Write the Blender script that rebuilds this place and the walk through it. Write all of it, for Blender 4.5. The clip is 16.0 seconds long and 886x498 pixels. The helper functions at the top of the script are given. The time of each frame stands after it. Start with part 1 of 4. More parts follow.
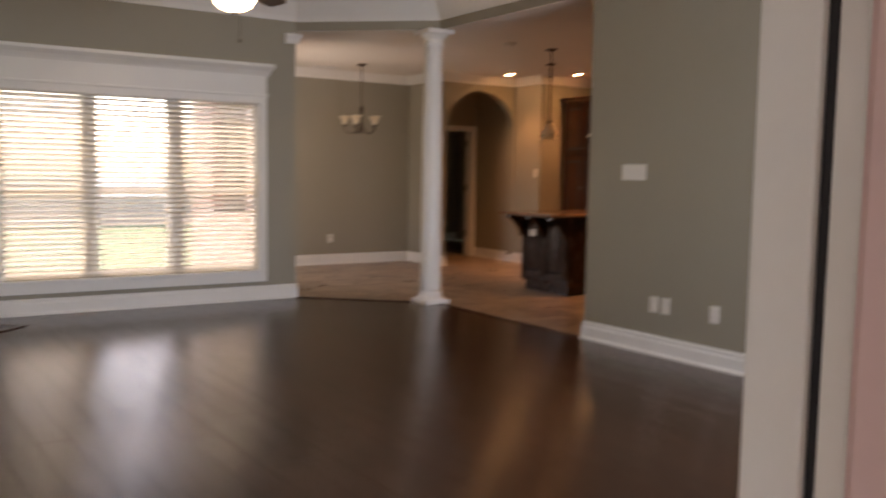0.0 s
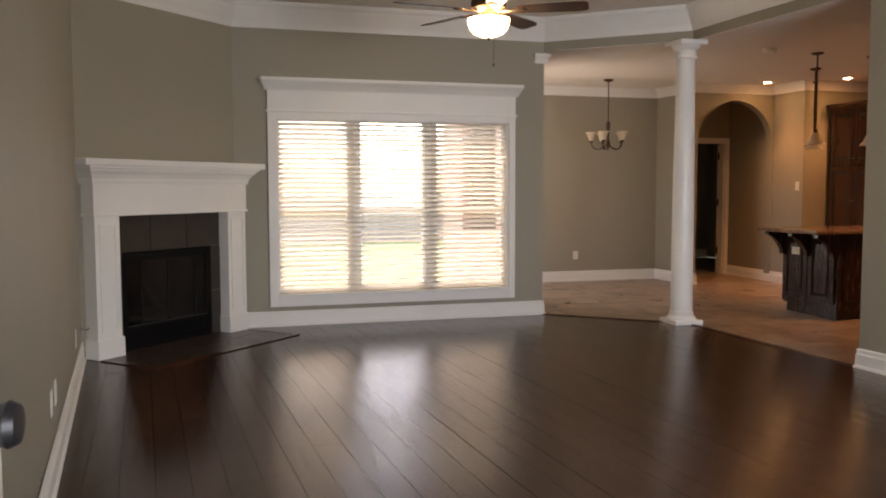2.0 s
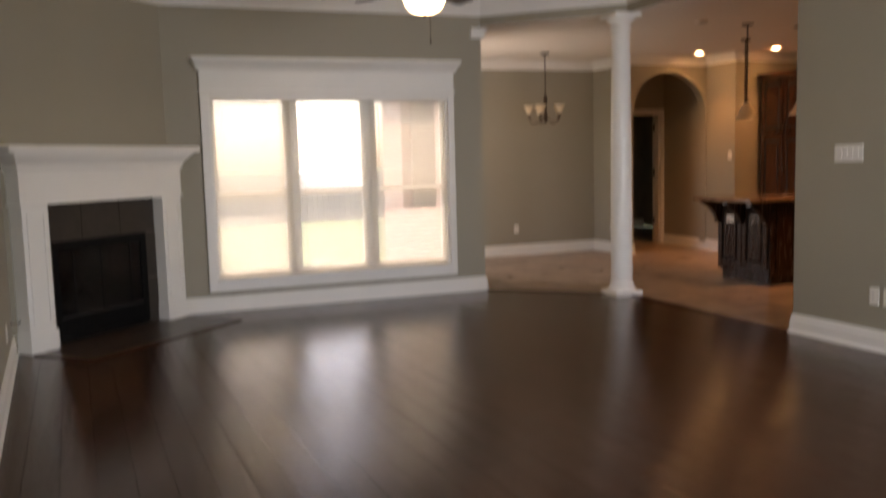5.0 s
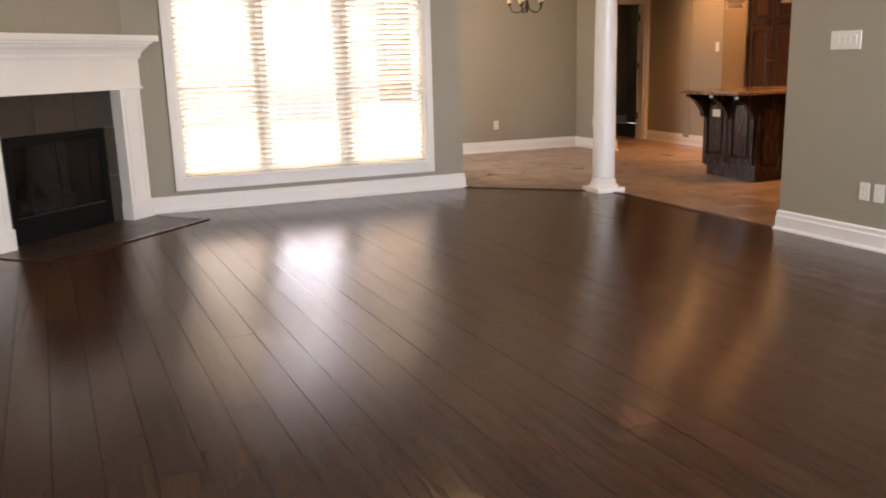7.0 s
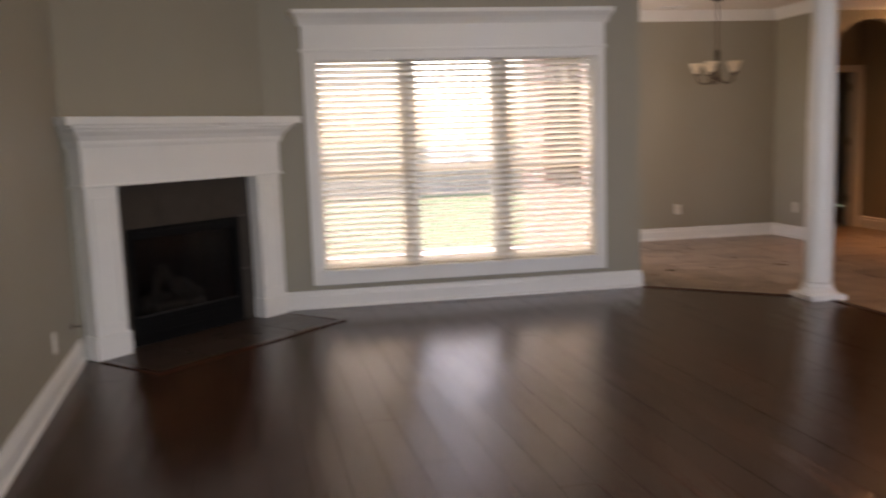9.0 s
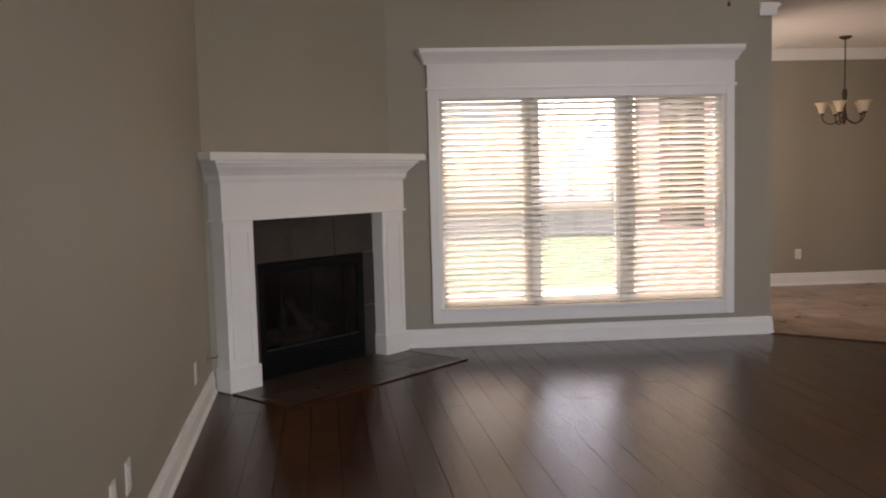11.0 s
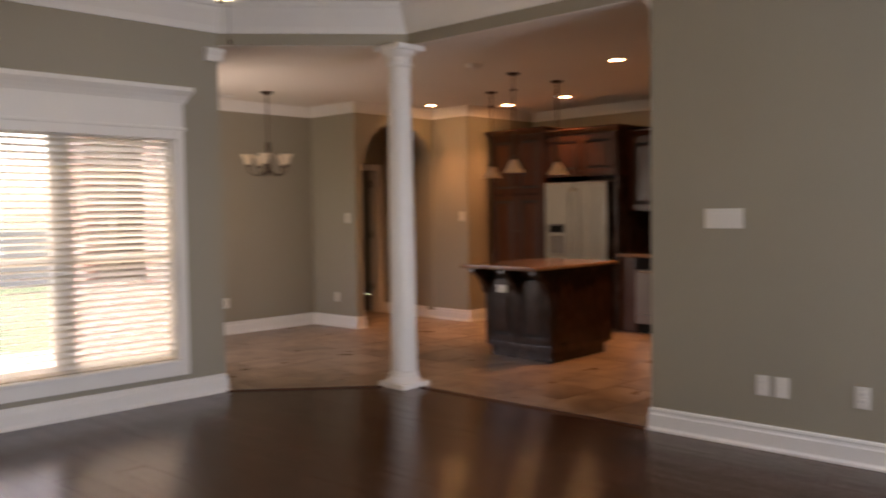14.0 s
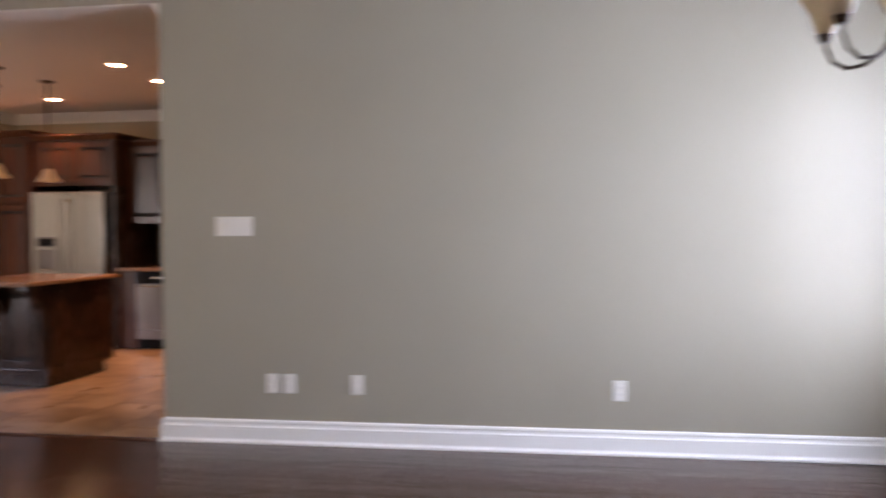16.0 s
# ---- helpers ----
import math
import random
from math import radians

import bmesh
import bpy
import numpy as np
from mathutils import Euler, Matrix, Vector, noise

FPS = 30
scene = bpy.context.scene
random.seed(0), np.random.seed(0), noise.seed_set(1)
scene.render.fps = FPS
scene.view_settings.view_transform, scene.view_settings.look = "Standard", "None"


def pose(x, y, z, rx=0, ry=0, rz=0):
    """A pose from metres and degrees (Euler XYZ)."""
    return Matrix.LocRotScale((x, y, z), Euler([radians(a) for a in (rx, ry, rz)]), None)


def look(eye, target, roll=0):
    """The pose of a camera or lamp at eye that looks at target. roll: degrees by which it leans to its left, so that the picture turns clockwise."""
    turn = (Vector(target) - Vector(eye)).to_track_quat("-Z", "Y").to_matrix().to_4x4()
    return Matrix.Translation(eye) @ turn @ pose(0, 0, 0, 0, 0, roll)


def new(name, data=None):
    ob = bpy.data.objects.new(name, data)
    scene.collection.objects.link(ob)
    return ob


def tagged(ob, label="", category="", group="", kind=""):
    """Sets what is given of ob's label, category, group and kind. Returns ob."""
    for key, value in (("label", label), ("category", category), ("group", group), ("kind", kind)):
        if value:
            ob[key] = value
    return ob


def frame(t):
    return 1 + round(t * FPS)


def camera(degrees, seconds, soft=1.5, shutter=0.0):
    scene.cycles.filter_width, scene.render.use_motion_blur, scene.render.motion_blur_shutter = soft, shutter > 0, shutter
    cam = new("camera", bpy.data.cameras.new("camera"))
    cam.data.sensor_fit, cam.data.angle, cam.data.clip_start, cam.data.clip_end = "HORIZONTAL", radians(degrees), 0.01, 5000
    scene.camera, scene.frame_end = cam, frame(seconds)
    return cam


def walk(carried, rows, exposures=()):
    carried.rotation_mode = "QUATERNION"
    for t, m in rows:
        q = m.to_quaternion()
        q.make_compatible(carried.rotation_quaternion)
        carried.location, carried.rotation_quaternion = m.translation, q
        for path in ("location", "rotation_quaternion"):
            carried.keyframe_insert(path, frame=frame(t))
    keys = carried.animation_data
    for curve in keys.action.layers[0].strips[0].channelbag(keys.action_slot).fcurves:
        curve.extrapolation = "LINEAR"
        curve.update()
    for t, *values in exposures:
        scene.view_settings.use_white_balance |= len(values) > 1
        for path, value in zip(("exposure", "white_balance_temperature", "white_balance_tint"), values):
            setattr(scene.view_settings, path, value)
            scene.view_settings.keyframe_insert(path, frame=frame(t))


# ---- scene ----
cam = camera(55.6, 16.0, 1.9, 0.7)
PATH = [
    (0, (0.773, -0.124, 1.304), (1.837, 1.56, 1.127), 0.9),
    (0.1, (0.754, -0.137, 1.305), (1.77, 1.575, 1.114), 0.2),
    (0.5, (0.693, -0.067, 1.317), (1.549, 1.732, 1.137), 0.4),
    (1, (0.626, -0.109, 1.342), (1.313, 1.761, 1.17), 0.3),
    (1.5, (0.707, -0.09, 1.325), (1.285, 1.819, 1.171), 0.2),
    (2, (0.71, -0.099, 1.327), (1.258, 1.818, 1.182), -0.1),
    (2.5, (0.707, -0.09, 1.344), (1.259, 1.829, 1.237), -0.1),
    (3, (0.703, -0.099, 1.395), (1.299, 1.81, 1.382), -0.6),
    (3.5, (0.71, -0.086, 1.407), (1.362, 1.804, 1.459), -0.7),
    (4, (0.709, -0.079, 1.398), (1.394, 1.799, 1.457), -0.8),
    (4.5, (0.71, -0.079, 1.387), (1.401, 1.797, 1.369), -1.2),
    (5, (0.708, -0.059, 1.357), (1.388, 1.811, 1.15), -1.5),
    (5.2, (0.71, -0.056, 1.346), (1.38, 1.805, 1.053), -1.4),
    (7.5, (0.923, 0.377, 1.298), (1.649, 2.186, 0.849), -2.1),
    (8, (1.037, 0.674, 1.388), (1.839, 2.484, 1.103), -2.1),
    (8.5, (1.152, 0.993, 1.361), (1.822, 2.858, 1.088), -1.6),
    (9, (1.222, 1.224, 1.362), (1.556, 3.177, 1.095), -2.0),
    (9.5, (1.278, 1.264, 1.331), (1.408, 3.25, 1.129), -1.8),
    (11.8, (0.773, 1.406, 1.388), (0.962, 3.39, 1.226), -0.6),
    (12, (0.791, 1.426, 1.41), (1.128, 3.39, 1.236), 0.3),
    (12.5, (0.692, 1.608, 1.385), (1.299, 3.509, 1.244), -0.2),
    (13, (0.656, 1.826, 1.382), (1.579, 3.595, 1.243), -0.6),
    (13.3, (0.641, 1.977, 1.37), (1.736, 3.648, 1.271), -1.5),
    (13.5, (0.648, 2.042, 1.378), (1.83, 3.654, 1.293), -1.2),
    (14, (0.642, 2.132, 1.406), (2.06, 3.54, 1.317), -0.8),
    (14.5, (0.525, 2.207, 1.375), (2.161, 3.353, 1.284), -0.8),
    (15, (0.506, 2.243, 1.367), (2.252, 3.213, 1.28), -0.8),
    (15.5, (0.467, 2.245, 1.342), (2.323, 2.986, 1.276), -0.5),
    (16, (0.509, 2.209, 1.338), (2.471, 2.59, 1.283), -0.3),
]
walk(cam, [(t, look(eye, target, roll)) for t, eye, target, roll in PATH],
     [(0.0, 3.72, 7900, 27), (2.0, 3.92, 7900, 24), (3.5, 4.08, 7900, 23), (4.4, 4.08, 7900, 24), (5.0, 3.8, 7900, 24), (7.5, 4.8, 7900, 26), (8.2, 3.95, 7900, 26), (9.5, 3.72, 7500, 27), (12.5, 3.82, 7500, 26), (13.5, 3.8, 7700, 27), (14.0, 3.85, 7800, 28), (14.5, 4.45, 7900, 30), (15.0, 4.7, 7800, 30), (15.5, 4.62, 7100, 29), (16.0, 4.6, 6700, 29)])

# ---- settings ----
SKY = 0.088
FRONT_W, DIN_W, CAN_W, DOOR_W = 19.0, 1.0, 5.2, 7.0
FAN_E, FAN_W = 1.7, 0.70
SLAT_TILTS = (-45.0, -20.0, -37.0)
ISL = (6.75, 7.72, 6.80, 7.62)
OVER = 0.30

# ---- light and exposure ----
world = bpy.data.worlds.new("sky")
scene.world = world
world.use_nodes = True
wn = world.node_tree
sky = wn.nodes.new("ShaderNodeTexSky")
sky.sky_type, sky.sun_disc = "NISHITA", False
sky.sun_elevation, sky.sun_rotation = radians(68), radians(-8.5)
sky.dust_density, sky.ozone_density, sky.air_density = 3.0, 0.8, 1.0
wn.links.new(sky.outputs[0], wn.nodes["Background"].inputs[0])
wn.nodes["Background"].inputs[1].default_value = SKY
sun = new("sun", bpy.data.lights.new("sun", "SUN"))
sun.data.energy, sun.data.angle, sun.data.color = 0.5, radians(0.5), (1.0, 0.95, 0.87)
sun.matrix_world = look((-0.9, 6.0, 15.0), (0, 0, 0))


def area(name, eye, target, w, h, watts, color, shape="RECTANGLE"):
    d = bpy.data.lights.new(name, "AREA")
    d.shape, d.size, d.size_y, d.energy, d.color = shape, w, h, watts, color
    o = new(name, d)
    o.matrix_world = look(eye, target)
    return o


# sky light through the front window, the open front door and the breakfast window
area("front_window_skylight", (4.35, -0.55, 1.60), (3.9, 3.0, 1.45), 1.9, 1.7, FRONT_W, (0.64, 0.80, 1.0))
area("front_door_daylight", (1.45, -2.6, 1.4), (0.3, 4.0, 1.2), 1.6, 2.2, DOOR_W, (0.72, 0.86, 1.0))
area("breakfast_window_skylight", (4.10, 9.5, 1.5), (7.0, 9.5, 1.6), 1.1, 1.4, DIN_W, (1.0, 0.96, 0.88))


# ---- materials ----
def mat(name, color, rough=0.5, metal=0.0, vary=0.08, scale=6.0, bump=0.0, bscale=120.0, coat=0.0, emit=None, rnd=0.0, rvary=0.1, stretch=None, spec=0.5):
    m = bpy.data.materials.new(name)
    m.use_nodes = True
    n, l = m.node_tree.nodes, m.node_tree.links
    b = n["Principled BSDF"]
    b.inputs["Metallic"].default_value = metal
    b.inputs["Coat Weight"].default_value = coat
    b.inputs["Specular IOR Level"].default_value = spec
    tc = n.new("ShaderNodeTexCoord")
    mp = n.new("ShaderNodeMapping")
    l.new(tc.outputs["Object"], mp.inputs[0])
    if stretch:
        mp.inputs["Scale"].default_value = stretch
    big = n.new("ShaderNodeTexNoise")
    big.inputs["Scale"].default_value, big.inputs["Detail"].default_value = scale, 6
    l.new(mp.outputs[0], big.inputs[0])
    fine = n.new("ShaderNodeTexNoise")
    fine.inputs["Scale"].default_value, fine.inputs["Detail"].default_value = bscale, 4
    l.new(mp.outputs[0], fine.inputs[0])
    add = n.new("ShaderNodeMath")
    add.operation = "MULTIPLY_ADD"
    l.new(fine.outputs[0], add.inputs[0])
    add.inputs[1].default_value = 0.35
    l.new(big.outputs[0], add.inputs[2])
    val = add.outputs[0]
    if rnd:
        oi = n.new("ShaderNodeObjectInfo")
        a2 = n.new("ShaderNodeMath")
        a2.operation = "MULTIPLY_ADD"
        l.new(oi.outputs["Random"], a2.inputs[0])
        cv = n.new("ShaderNodeVectorMath")
        cv.operation = "SCALE"
        cv.inputs[0].default_value = (37.0, 21.0, 5.0)
        l.new(oi.outputs["Random"], cv.inputs["Scale"])
        l.new(cv.outputs[0], mp.inputs["Location"])
        a2.inputs[1].default_value = rnd
        l.new(val, a2.inputs[2])
        val = a2.outputs[0]
    ramp = n.new("ShaderNodeMapRange")
    ramp.inputs[1].default_value, ramp.inputs[2].default_value = 0.35, 1.0 + rnd
    ramp.inputs[3].default_value, ramp.inputs[4].default_value = 1 - vary, 1 + vary
    l.new(val, ramp.inputs[0])
    mul = n.new("ShaderNodeVectorMath")
    mul.operation = "SCALE"
    mul.inputs[0].default_value = color
    l.new(ramp.outputs[0], mul.inputs["Scale"])
    l.new(mul.outputs[0], b.inputs["Base Color"])
    rr = n.new("ShaderNodeMapRange")
    rr.inputs[1].default_value, rr.inputs[2].default_value = 0.3, 0.7
    rr.inputs[3].default_value, rr.inputs[4].default_value = rough * (1 - rvary), min(1.0, rough * (1 + rvary))
    l.new(big.outputs[0], rr.inputs[0])
    l.new(rr.outputs[0], b.inputs["Roughness"])
    if bump:
        bp = n.new("ShaderNodeBump")
        bp.inputs["Strength"].default_value, bp.inputs["Distance"].default_value = bump, 0.004
        l.new(fine.outputs[0], bp.inputs["Height"])
        l.new(bp.outputs[0], b.inputs["Normal"])
    if emit:
        b.inputs["Emission Color"].default_value = (*emit[0], 1)
        b.inputs["Emission Strength"].default_value = emit[1]
    return m


def brick_mat():
    m = mat("brick", (0.36, 0.20, 0.14), 0.9)
    n, l = m.node_tree.nodes, m.node_tree.links
    b = n["Principled BSDF"]
    tc = n.new("ShaderNodeTexCoord")
    sep, com = n.new("ShaderNodeSeparateXYZ"), n.new("ShaderNodeCombineXYZ")
    l.new(tc.outputs["Object"], sep.inputs[0])
    s = n.new("ShaderNodeMath")
    l.new(sep.outputs[0], s.inputs[0]), l.new(sep.outputs[1], s.inputs[1])
    l.new(s.outputs[0], com.inputs[0]), l.new(sep.outputs[2], com.inputs[1])
    br = n.new("ShaderNodeTexBrick")
    br.inputs["Scale"].default_value = 1.0
    br.inputs["Brick Width"].default_value, br.inputs["Row Height"].default_value, br.inputs["Mortar Size"].default_value = 0.21, 0.075, 0.008
    br.inputs["Color1"].default_value, br.inputs["Color2"].default_value = (0.48, 0.32, 0.25, 1), (0.40, 0.25, 0.19, 1)
    br.inputs["Mortar"].default_value = (0.5, 0.46, 0.4, 1)
    l.new(com.outputs[0], br.inputs[0])
    l.new(br.outputs[0], b.inputs["Base Color"])
    bp = n.new("ShaderNodeBump")
    bp.invert = True
    bp.inputs["Distance"].default_value = 0.006
    l.new(br.outputs["Fac"], bp.inputs["Height"])
    l.new(bp.outputs[0], b.inputs["Normal"])
    return m


def wood_mat(name, dark, light, rough, stretch, rnd, coat=0.0, scale=9.0):
    m = mat(name, dark, rough, rnd=rnd, coat=coat, bump=0.12, bscale=90, stretch=stretch, scale=scale)
    n, l = m.node_tree.nodes, m.node_tree.links
    b = n["Principled BSDF"]
    noise_n = [x for x in n if x.type == "TEX_NOISE"][0]
    oi = [x for x in n if x.type == "OBJECT_INFO"]
    cr = n.new("ShaderNodeValToRGB")
    cr.color_ramp.elements[0].color, cr.color_ramp.elements[1].color = (*dark, 1), (*light, 1)
    cr.color_ramp.elements[0].position, cr.color_ramp.elements[1].position = 0.2, 0.95
    ad = n.new("ShaderNodeMath")
    ad.operation = "MULTIPLY_ADD"
    if oi:
        l.new(oi[0].outputs["Random"], ad.inputs[0])
    ad.inputs[1].default_value = rnd
    l.new(noise_n.outputs[0], ad.inputs[2])
    sb = n.new("ShaderNodeMath")
    sb.operation = "SUBTRACT"
    l.new(ad.outputs[0], sb.inputs[0])
    sb.inputs[1].default_value = rnd / 2
    l.new(sb.outputs[0], cr.inputs[0])
    l.new(cr.outputs[0], b.inputs["Base Color"])
    return m


def glass_mat(name, tint=(1, 1, 1), rough=0.0):
    m = bpy.data.materials.new(name)
    m.use_nodes = True
    n, l = m.node_tree.nodes, m.node_tree.links
    n.remove(n["Principled BSDF"])
    t, g, mx, fr = n.new("ShaderNodeBsdfTransparent"), n.new("ShaderNodeBsdfGlossy"), n.new("ShaderNodeMixShader"), n.new("ShaderNodeFresnel")
    t.inputs[0].default_value = (*tint, 1)
    g.inputs["Roughness"].default_value = rough
    fr.inputs[0].default_value = 1.45
    l.new(fr.outputs[0], mx.inputs[0]), l.new(t.outputs[0], mx.inputs[1]), l.new(g.outputs[0], mx.inputs[2])
    l.new(mx.outputs[0], n["Material Output"].inputs[0])
    return m


def granite_mat():
    m = mat("granite", (0.20, 0.13, 0.09), 0.12)
    n, l = m.node_tree.nodes, m.node_tree.links
    b = n["Principled BSDF"]
    tc, v = n.new("ShaderNodeTexCoord"), n.new("ShaderNodeTexVoronoi")
    v.inputs["Scale"].default_value = 70
    l.new(tc.outputs["Object"], v.inputs[0])
    cr = n.new("ShaderNodeValToRGB")
    cr.color_ramp.elements[0].color, cr.color_ramp.elements[1].color = (0.05, 0.03, 0.025, 1), (0.40, 0.26, 0.17, 1)
    e = cr.color_ramp.elements.new(0.45)
    e.color = (0.26, 0.15, 0.09, 1)
    l.new(v.outputs["Color"], cr.inputs[0])
    l.new(cr.outputs[0], b.inputs["Base Color"])
    return m


M_WALL = mat("greige_paint", (0.345, 0.312, 0.238), 0.55, vary=0.04, scale=1.5, bump=0.10, bscale=260)
M_WHITE = mat("white_trim_paint", (0.87, 0.855, 0.80), 0.35, vary=0.03, scale=3, bump=0.04, bscale=60)
M_CEIL = mat("ceiling_paint", (0.82, 0.78, 0.70), 0.85, vary=0.03, scale=1.2, bump=0.25, bscale=180)
M_WOOD = wood_mat("dark_hardwood", (0.036, 0.0145, 0.008), (0.082, 0.034, 0.0185), 0.155, (9, 0.9, 9), 0.38, scale=5)
M_WOOD.node_tree.nodes["Principled BSDF"].inputs["Specular IOR Level"].default_value = 0.30
wnt = M_WOOD.node_tree
scrape, sbump = wnt.nodes.new("ShaderNodeTexNoise"), wnt.nodes.new("ShaderNodeBump")
scrape.inputs["Scale"].default_value, scrape.inputs["Detail"].default_value = 0.9, 3
sbump.inputs["Strength"].default_value, sbump.inputs["Distance"].default_value = 0.35, 0.012
wnt.links.new([x for x in wnt.nodes if x.type == "MAPPING"][0].outputs[0], scrape.inputs[0])
wnt.links.new(scrape.outputs[0], sbump.inputs["Height"])
wnt.links.new([x for x in wnt.nodes if x.type == "BUMP" and x != sbump][0].outputs[0], sbump.inputs["Normal"])
wnt.links.new(sbump.outputs[0], wnt.nodes["Principled BSDF"].inputs["Normal"])
# dark floor joints; also the painted shade in cabinet door grooves
M_GAP = mat("floor_joint_and_groove_shade", (0.012, 0.008, 0.006), 0.8)
M_TILE = mat("travertine_tile", (0.33, 0.235, 0.155), 0.30, vary=0.5, scale=3.2, bump=0.12, bscale=40, rnd=0.15)
def mottle(m, lo, mid, hi, scale, dist):
    n, l = m.node_tree.nodes, m.node_tree.links
    nz, cr = n.new("ShaderNodeTexNoise"), n.new("ShaderNodeValToRGB")
    nz.inputs["Scale"].default_value, nz.inputs["Detail"].default_value, nz.inputs["Distortion"].default_value = scale, 9, dist
    l.new([x for x in n if x.type == "MAPPING"][0].outputs[0], nz.inputs[0])
    cr.color_ramp.elements[0].position, cr.color_ramp.elements[1].position = 0.30, 0.68
    cr.color_ramp.elements[0].color, cr.color_ramp.elements[1].color = (*lo, 1), (*hi, 1)
    cr.color_ramp.elements.new(0.47).color = (*mid, 1)
    l.new(nz.outputs[0], cr.inputs[0])
    l.new(cr.outputs[0], n["Principled BSDF"].inputs["Base Color"])


mottle(M_TILE, (0.17, 0.115, 0.072), (0.28, 0.20, 0.135), (0.40, 0.305, 0.215), 2.1, 1.2)
M_GROUT = mat("grout", (0.20, 0.16, 0.12), 0.9)
M_SLATE = mat("fireplace_tile", (0.046, 0.037, 0.029), 0.36, spec=0.4, vary=0.3, scale=9, bump=0.2, bscale=50, rnd=0.2)
M_HEARTH = mat("brown_hearth_tile", (0.050, 0.033, 0.024), 0.30, spec=0.4, vary=0.25, scale=9, bump=0.15, bscale=50, rnd=0.2)
M_BLACK = mat("black_metal", (0.005, 0.005, 0.005), 0.55, vary=0.2, spec=0.12)
M_GUNMETAL = mat("worn_black_trim", (0.05, 0.05, 0.05), 0.4, metal=0.6, vary=0.2)
M_PEWTER = mat("dark_pewter", (0.10, 0.105, 0.115), 0.38, metal=0.8, vary=0.15, scale=20)
M_SOOT = mat("firebrick_soot", (0.035, 0.032, 0.03), 0.9, vary=0.4, scale=8, bump=0.4, bscale=30)
M_LOG = mat("ceramic_log", (0.16, 0.14, 0.12), 0.9, vary=0.5, scale=14, bump=0.6, bscale=40)
M_SMOKE = glass_mat("smoked_glass", (0.45, 0.45, 0.45), 0.16)
M_GLASS = glass_mat("clear_glass")
M_CAB = wood_mat("cherry_cabinet", (0.026, 0.009, 0.005), (0.085, 0.033, 0.017), 0.20, (14, 14, 1.2), 0.25, scale=4)
M_ESP = wood_mat("espresso_cabinet", (0.018, 0.009, 0.006), (0.06, 0.028, 0.017), 0.26, (14, 14, 1.2), 0.1, scale=4)
M_BRONZE = mat("oil_rubbed_bronze", (0.06, 0.038, 0.024), 0.42, metal=0.7, vary=0.25, scale=20)
M_BLADE = mat("fan_blade_wood", (0.045, 0.026, 0.02), 0.4, vary=0.3, scale=4, stretch=(1, 12, 12))
M_BOWL = mat("lit_frosted_glass", (0.9, 0.8, 0.6), 0.4, emit=((1.0, 0.74, 0.38), FAN_E))
M_SHADE = mat("cream_glass_shade", (0.80, 0.72, 0.58), 0.35, vary=0.1, scale=12)
M_CAN = mat("lit_can_lens", (0.9, 0.85, 0.7), 0.4, emit=((1.0, 0.56, 0.25), 9.0))
M_STEEL = mat("stainless_steel", (0.62, 0.57, 0.50), 0.14, metal=1.0, vary=0.06, scale=3, stretch=(6, 6, 0.3), bump=0.7, bscale=2.2)
M_STEEL_DIM = mat("brushed_grey_steel", (0.20, 0.17, 0.145), 0.30, metal=1.0, vary=0.08, scale=3, stretch=(6, 6, 0.3))
M_PLATE = mat("plate_plastic", (0.80, 0.77, 0.70), 0.35, vary=0.02)
M_SLAT = mat("blind_slat", (0.87, 0.84, 0.78), 0.45, vary=0.03)


def translucent(m, color, share):
    n, l = m.node_tree.nodes, m.node_tree.links
    t, mx = n.new("ShaderNodeBsdfTranslucent"), n.new("ShaderNodeMixShader")
    t.inputs[0].default_value, mx.inputs[0].default_value = (*color, 1), share
    l.new(n["Principled BSDF"].outputs[0], mx.inputs[1]), l.new(t.outputs[0], mx.inputs[2]), l.new(mx.outputs[0], n["Material Output"].inputs[0])


translucent(M_SLAT, (0.92, 0.88, 0.80), 0.60)
translucent(M_SHADE, (0.85, 0.74, 0.55), 0.5)
M_GRAN = granite_mat()
M_BSPL = mat("backsplash_tile", (0.22, 0.12, 0.07), 0.35, vary=0.3, scale=8, rnd=0.2)
M_BRICK = brick_mat()
M_GRASS = mat("lawn", (0.078, 0.118, 0.055), 0.95, vary=0.4, scale=2.0, bump=0.8, bscale=60)
M_CONC = mat("concrete", (0.34, 0.32, 0.29), 0.9, vary=0.15, scale=2)
M_FENCE = mat("weathered_fence", (0.42, 0.36, 0.29), 0.9, vary=0.3, scale=5, stretch=(12, 12, 1), rnd=0.3)
M_RUBBER = mat("weatherstrip", (0.02, 0.02, 0.022), 0.8)
M_VINYL = mat("exterior_trim", (0.72, 0.50, 0.46), 0.5, vary=0.06)
M_SHINGLE = mat("shingle", (0.10, 0.09, 0.085), 0.95, vary=0.3, scale=10)


# ---- mesh helpers ----
def mesh_of(bm, material, smooth=False):
    bmesh.ops.recalc_face_normals(bm, faces=bm.faces[:])
    me = bpy.data.meshes.new("m")
    bm.to_mesh(me)
    bm.free()
    me.materials.append(material)
    if smooth:
        for p in me.polygons:
            p.use_smooth = True
        me.set_sharp_from_angle(angle=radians(38))
    return me


def part(name, bm, material, parent=None, label="", smooth=False):
    ob = new(name, mesh_of(bm, material, smooth))
    if parent is not None:
        ob.parent = parent
    return tagged(ob, label)


def empty(name, m, label, category, group="", kind=""):
    e = new(name)
    e.empty_display_size = 0.05
    e.matrix_world = m
    return tagged(e, label, category, group, kind)


